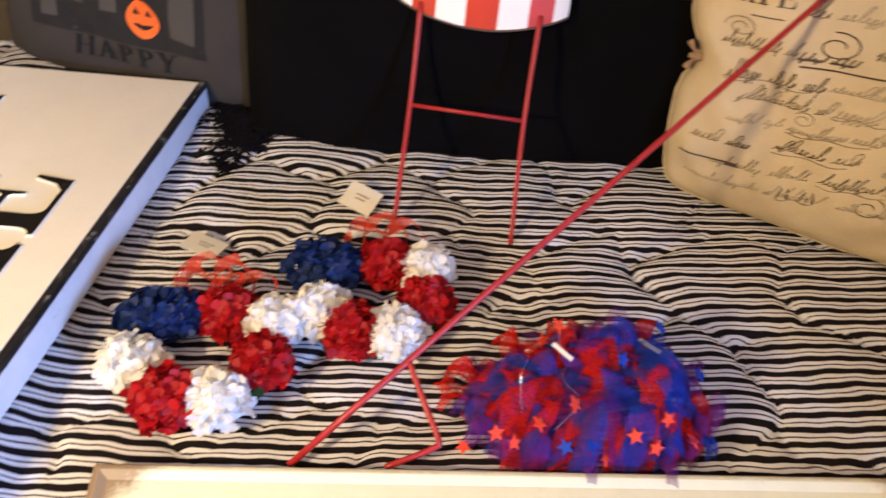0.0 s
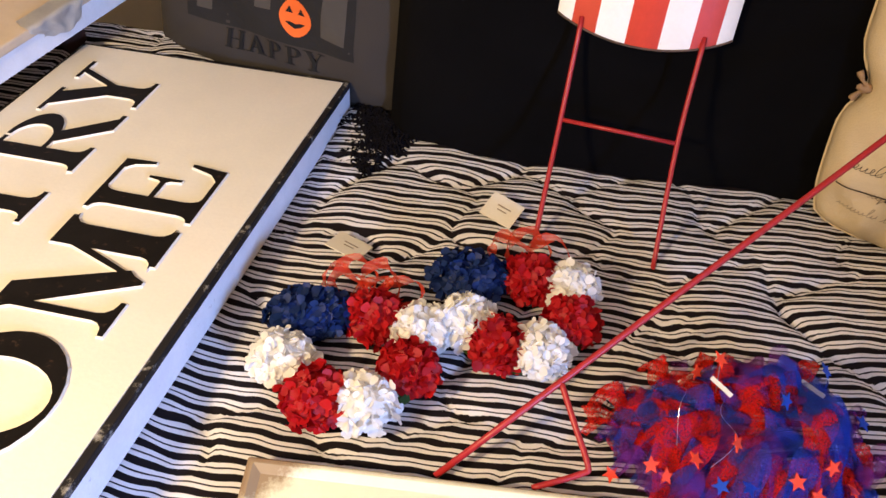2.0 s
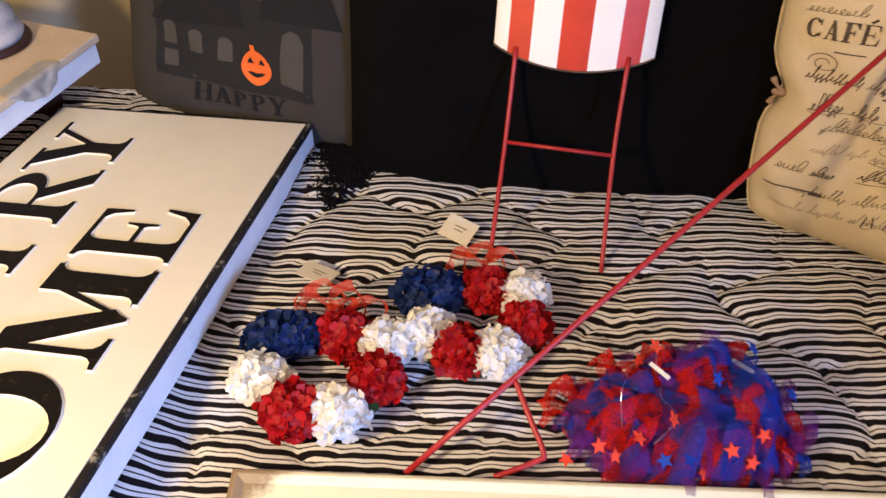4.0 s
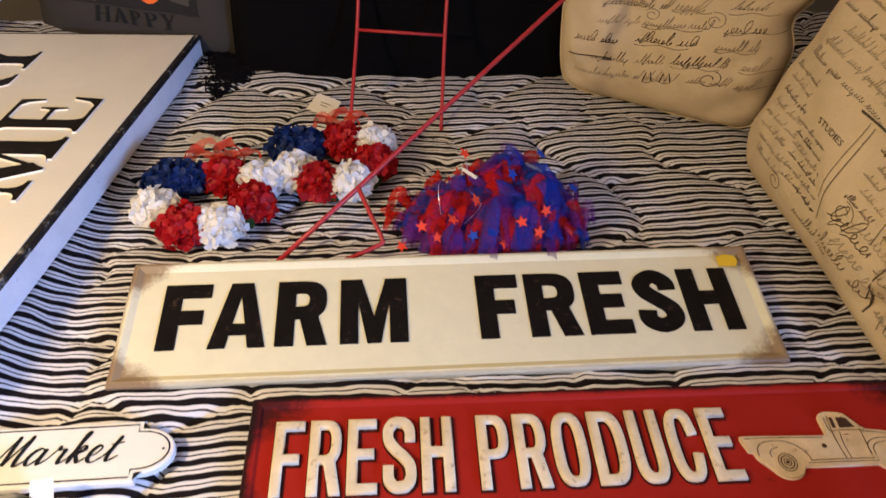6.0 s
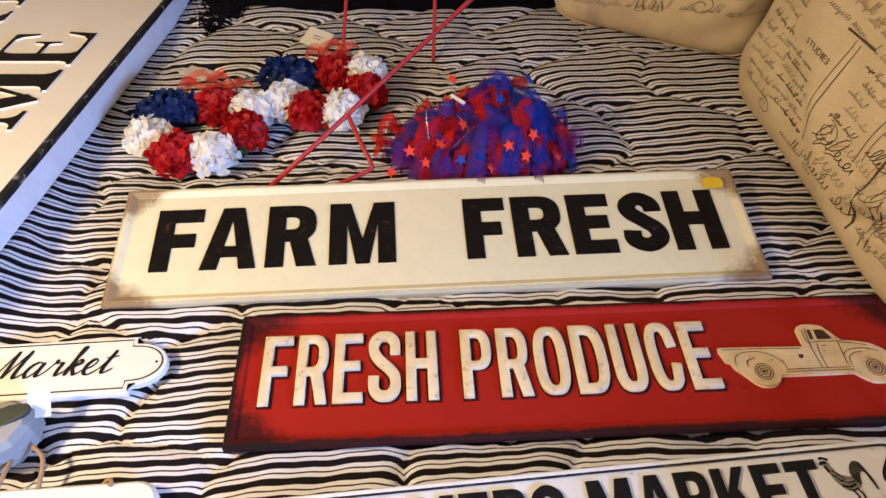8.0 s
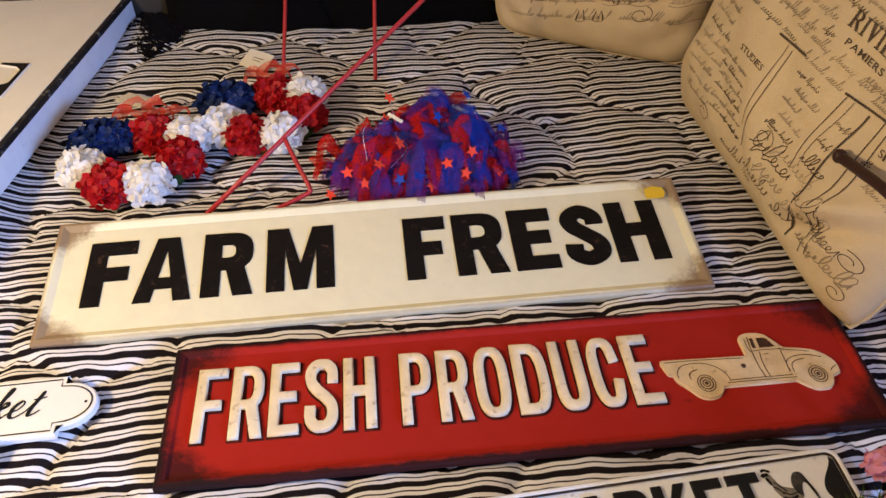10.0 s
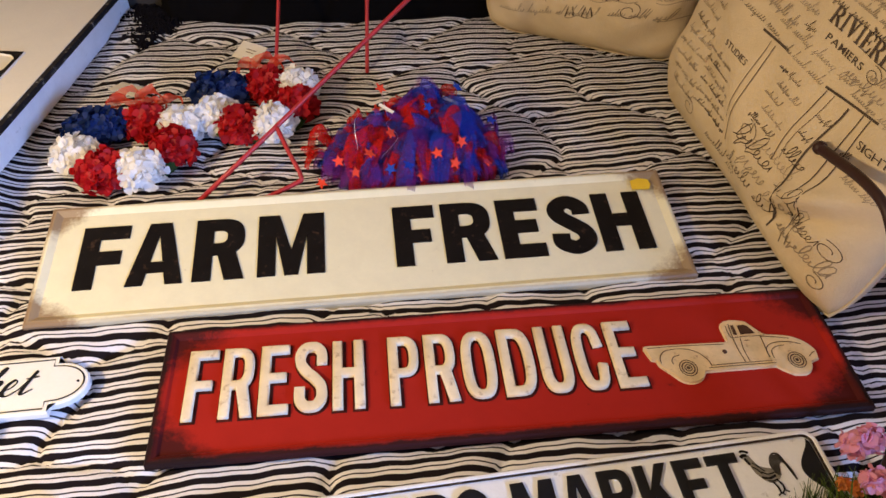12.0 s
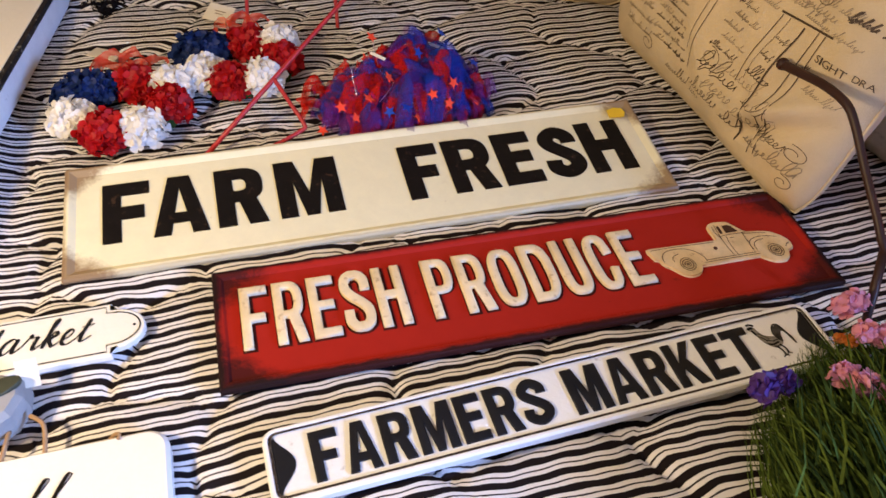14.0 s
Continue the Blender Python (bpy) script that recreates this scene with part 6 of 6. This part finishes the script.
# ---- the crate shelf with a white turned foot ----
def crate():
    m = Matrix.Translation((-0.755, 0.905, 0.0)) @ pose(0, 0, 0, 0, 0, -16)
    s = thing("wooden_stool", "low pine stool with whitewashed chipped apron", "stool", m)
    w, d = 0.30, 0.50
    part("top_board", box_mesh((-w, -d, 0.078), (0.006, 0.004, 0.092), 0.003), M_PINE, s, "pale pine top board")
    part("apron", box_mesh((-0.016, -d + 0.01, 0.044), (0.002, -0.002, 0.0778), 0.002), M_EDGE_WHITE, s, "whitewashed front apron")
    part("apron", box_mesh((-w + 0.002, -0.018, 0.044), (-0.017, -0.002, 0.0778), 0.002), M_EDGE_WHITE, s, "whitewashed end apron")
    for y in (-0.07, -d + 0.05):
        part("foot", box_mesh((-w + 0.03, y - 0.02, -0.045), (-0.05, y + 0.02, 0.0775), 0.002), M_DARK_WOOD, s, "dark wooden foot under the shelf")
    # a torn rag hangs over the edge of the top board
    def rag(u, v):
        frill = 0.0016 * math.sin(4 * u + 3 * v) + 0.0006 * math.sin(9 * u - 5 * v)
        y = -0.150 + 0.046 * u * (1 + 0.18 * math.sin(5 * v))
        if v < 0.35:
            return Vector((-0.018 + 0.026 * v / 0.35, y, 0.0945 + 0.3 * abs(frill)))
        d = (v - 0.35) / 0.65 * (0.026 + 0.006 * math.sin(2.3 * u + 1) + 0.0012 * math.sin(9 * u))
        return Vector((0.0095 + abs(frill) * 1.6, y + 0.004 * math.sin(9 * v), 0.0935 - d))

    bm, n = bmesh.new(), 22
    grid = [[bm.verts.new(rag(-1 + 2 * i / n, k / n)) for i in range(n + 1)] for k in range(n + 1)]
    for a, b in zip(grid, grid[1:]):
        for i in range(n):
            bm.faces.new((a[i], a[i + 1], b[i + 1], b[i]))
    bmesh.ops.solidify(bm, geom=bm.faces[:], thickness=0.0012)
    tagged(link("rag", bm, M_PAPER, None, "torn off-white rag hanging over the stool", True), "", "rag").matrix_world = m
    return s


crate()


def turned_foot():
    s = thing("candle_holder", "white turned wooden candle holder on a brown base", "candle holder", pose(-0.905, 0.862, 0.0925))
    def lathe(profile):
        bm = bmesh.new()
        rings = [[bm.verts.new((r * math.cos(a), r * math.sin(a), z)) for a in (2 * math.pi * k / 28 for k in range(28))] for r, z in profile]
        for a, b in zip(rings, rings[1:]):
            for k in range(28):
                bm.faces.new((a[k], a[(k + 1) % 28], b[(k + 1) % 28], b[k]))
        bm.faces.new(rings[0][::-1]), bm.faces.new(rings[-1])
        return bm
    part("base", lathe([(0.066, 0), (0.068, 0.004), (0.066, 0.009)]), M_DARK_WOOD, s, "brown round base", True)
    part("turned_body", lathe([(0.056, 0.009), (0.060, 0.018), (0.057, 0.028), (0.050, 0.033), (0.053, 0.040), (0.052, 0.050), (0.042, 0.060), (0.030, 0.075), (0.026, 0.12), (0.03, 0.16)]), M_CHALK, s, "chalky white turned body", True)
    return s


turned_foot()


# ---- the right-hand corner: bent wood hook, cloth, flowers ----
def bent_hook():
    s = thing("bent_wood_hook", "dark bent wooden hook resting on the linen pillow", "hook", Matrix())
    line = smooth_line([(0.480, 0.009, 0.162), (0.480, -0.030, 0.172), (0.480, -0.070, 0.181), (0.4815, -0.105, 0.181), (0.4825, -0.128, 0.168), (0.4820, -0.165, 0.138), (0.4800, -0.208, 0.108), (0.4800, -0.236, 0.086), (0.500, -0.256, 0.062), (0.545, -0.285, 0.020)], 6)
    part("hook", tube(bmesh.new(), line, [0.0060 - 0.0014 * min(1.0, k / 30) for k in range(len(line))], 10), M_DARK_WOOD, s, "dark bent rod with rounded tip", True)
    part("prong", tube(bmesh.new(), [(0.481, -0.236, 0.084), (0.466, -0.264, 0.040), (0.450, -0.292, -0.006)], [0.0050, 0.0052, 0.0040], 8), M_DARK_WOOD, s, "dark wooden prong", True)
    bm = bmesh.new()
    bmesh.ops.create_uvsphere(bm, u_segments=10, v_segments=8, radius=0.0078, matrix=Matrix.Translation((0.480, 0.010, 0.162)))
    part("tip", bm, M_DARK_WOOD, s, "rounded tip", True)
    return s


bent_hook()


def floral_cushion():
    # widened unseen behind the linen pillow so that it stops stray daylight
    c = Cushion(0.56, 0.36, 0.13, 31, 0.05)
    m = frame_of((0.690, 0.040, -0.025), (0.20, -0.98, 0), (0.35, 0.05, 0.93))
    s = thing("throw_pillow", "grey floral cotton pillow behind the bent hook", "pillow", m)
    part("cover", c.mesh(), M_FLORAL, s, "grey floral cotton cover", True)
    return s


floral_cushion()


def red_cushion():
    # red thing taken as a cushion; its added length and height block daylight
    c = Cushion(0.50, 0.25, 0.11, 33, 0.03)
    m = frame_of((0.722, -0.340, -0.022), (0.22, -0.97, 0), (0.30, 0.05, 0.95))
    s = thing("enlarged_red_cushion", "red felt cushion at the mattress edge, enlarged out of view to block daylight", "cushion", m)
    part("cover", c.mesh(20), M_REDCLOTH, s, "red felt cover", True)
    return s


red_cushion()


def flower_bunch():
    rng = random.Random(17)
    s = thing("flower_bunch", "bunch of artificial grass stems with pink and violet flowers", "artificial flowers", Matrix())
    bms = (bmesh.new(), bmesh.new())
    for k in range(3000):
        q = rng.random()
        tip = Vector((0.262 + 0.21 * q + rng.uniform(-0.008, 0.008), -0.372 + 0.075 * min(1.0, q / 0.55) + rng.uniform(-0.075, 0.008), rng.uniform(0.002, 0.050)))
        # base ends out of view are raised to block the low window light
        base = Vector((0.30 + (tip.x - 0.30) * 0.85 - 0.035 + rng.uniform(-0.02, 0.02), tip.y - rng.uniform(0.09, 0.17), rng.uniform(-0.006, 0.085)))
        l = (tip - base).length
        lean = (tip - base).normalized()
        side = lean.orthogonal().normalized()
        side = Matrix.Rotation(rng.uniform(0, 6.28), 3, lean) @ side
        w = rng.uniform(0.0009, 0.0020)
        bow = Vector((rng.uniform(-0.02, 0.02), 0, rng.uniform(-0.02, 0.03)))
        bm = bms[k % 3 == 0]
        rows = []
        for j in range(5):
            q = j / 4
            p = base + lean * l * q + bow * math.sin(math.pi * q)
            p.z = max(p.z, -0.008)
            rows.append([bm.verts.new(p + side * w * e * (1 - q * 0.85)) for e in (-1, 1)])
        for a, b in zip(rows, rows[1:]):
            bm.faces.new((a[0], a[1], b[1], b[0]))
    tagged(part("grass", bms[0], M_LEAF, s, "bright green plastic grass"), kind="stuff")
    tagged(part("grass", bms[1], M_LEAF_DARK, s, "dark green plastic grass"), kind="stuff")
    for x, y, z, r, m, label in ((0.412, -0.281, 0.060, 0.0145, M_PINK, "pink flower head"), (0.428, -0.277, 0.058, 0.0135, M_PINK, "pink flower head"), (0.408, -0.320, 0.064, 0.0130, M_PINK, "pink flower head"), (0.428, -0.326, 0.060, 0.0150, M_PINK, "pink flower head"), (0.352, -0.362, 0.066, 0.0140, M_PINK, "pink flower head"), (0.366, -0.378, 0.066, 0.0145, M_PINK, "pink flower head"), (0.380, -0.390, 0.064, 0.0130, M_PINK, "pink flower head"), (0.274, -0.354, 0.058, 0.0140, M_VIOLET, "violet flower head"), (0.298, -0.350, 0.058, 0.0135, M_VIOLET, "violet flower head"), (0.398, -0.318, 0.052, 0.0075, M_ORANGE, "small orange flower head"), (0.389, -0.312, 0.050, 0.0065, M_ORANGE, "small orange flower head")):
        blossom("flower_head", (x, y, z), r * 0.8, r * 0.62, r * 0.55, 0, m, s, label, rng, 16, r * 0.48)
    return s


flower_bunch()


# ---- the small ornament beside the plaques ----
def ornament():
    s = thing("tin_ornament", "small grey tin bird ornament with card tag", "ornament", pose(-0.434, -0.176, -0.012, 0, 0, 8))

    def ring(pts, steps=4):
        return [tuple(p[:2]) for p in smooth_line([Vector((*p, 0)) for p in pts + pts[:1]], steps)][:-1]

    shape = ring([(-0.056, -0.012), (-0.030, -0.034), (0.004, -0.037), (0.026, -0.026), (0.040, -0.004), (0.043, 0.020), (0.020, 0.036), (-0.030, 0.028)], 1)
    bm = bmesh.new()
    rings = []
    for grow, z in ((0.84, 0.002), (0.98, 0.007), (1.0, 0.020), (0.95, 0.032), (0.80, 0.039), (0.45, 0.0415)):
        rings.append([bm.verts.new((0.9 * x * grow, 0.9 * y * grow, z)) for x, y in shape])
    for a, b in zip(rings, rings[1:]):
        for k in range(len(shape)):
            bm.faces.new((a[k], a[(k + 1) % len(shape)], b[(k + 1) % len(shape)], b[k]))
    bm.faces.new(rings[-1]), bm.faces.new(rings[0][::-1])
    part("body", bm, M_ZINC, s, "grey blue folded tin body")
    bm = bmesh.new()
    prism(bm, [(0.012 + 0.021 * math.cos(a) * (1 + 0.15 * math.cos(a)), 0.006 + 0.011 * math.sin(a) + 0.006 * math.cos(a)) for a in (2 * math.pi * k / 18 for k in range(18))], 0.038, 0.0432, 0.001)
    part("eye_patch", bm, M_MOSS, s, "dark green oval patch")
    o = part("card_tag", box_mesh((-0.010, -0.014, 0), (0.010, 0.014, 0.0008)), M_CARD, s, "white card tag")
    o.matrix_basis = Matrix.Translation((0.040, 0.022, 0.034)) @ pose(0, 0, 0, 28, 12, 6)
    for line in ([(0.036, -0.018, 0.020), (0.047, -0.034, 0.022), (0.046, -0.056, 0.018), (0.041, -0.072, 0.010)], [(0.016, -0.026, 0.016), (0.012, -0.044, 0.018), (0.006, -0.060, 0.014), (0.004, -0.074, 0.008)]):
        part("leg", tube(bmesh.new(), smooth_line(line, 5), 0.0023, 7), M_TWINE, s, "brown twine leg", True)
    return s


ornament()
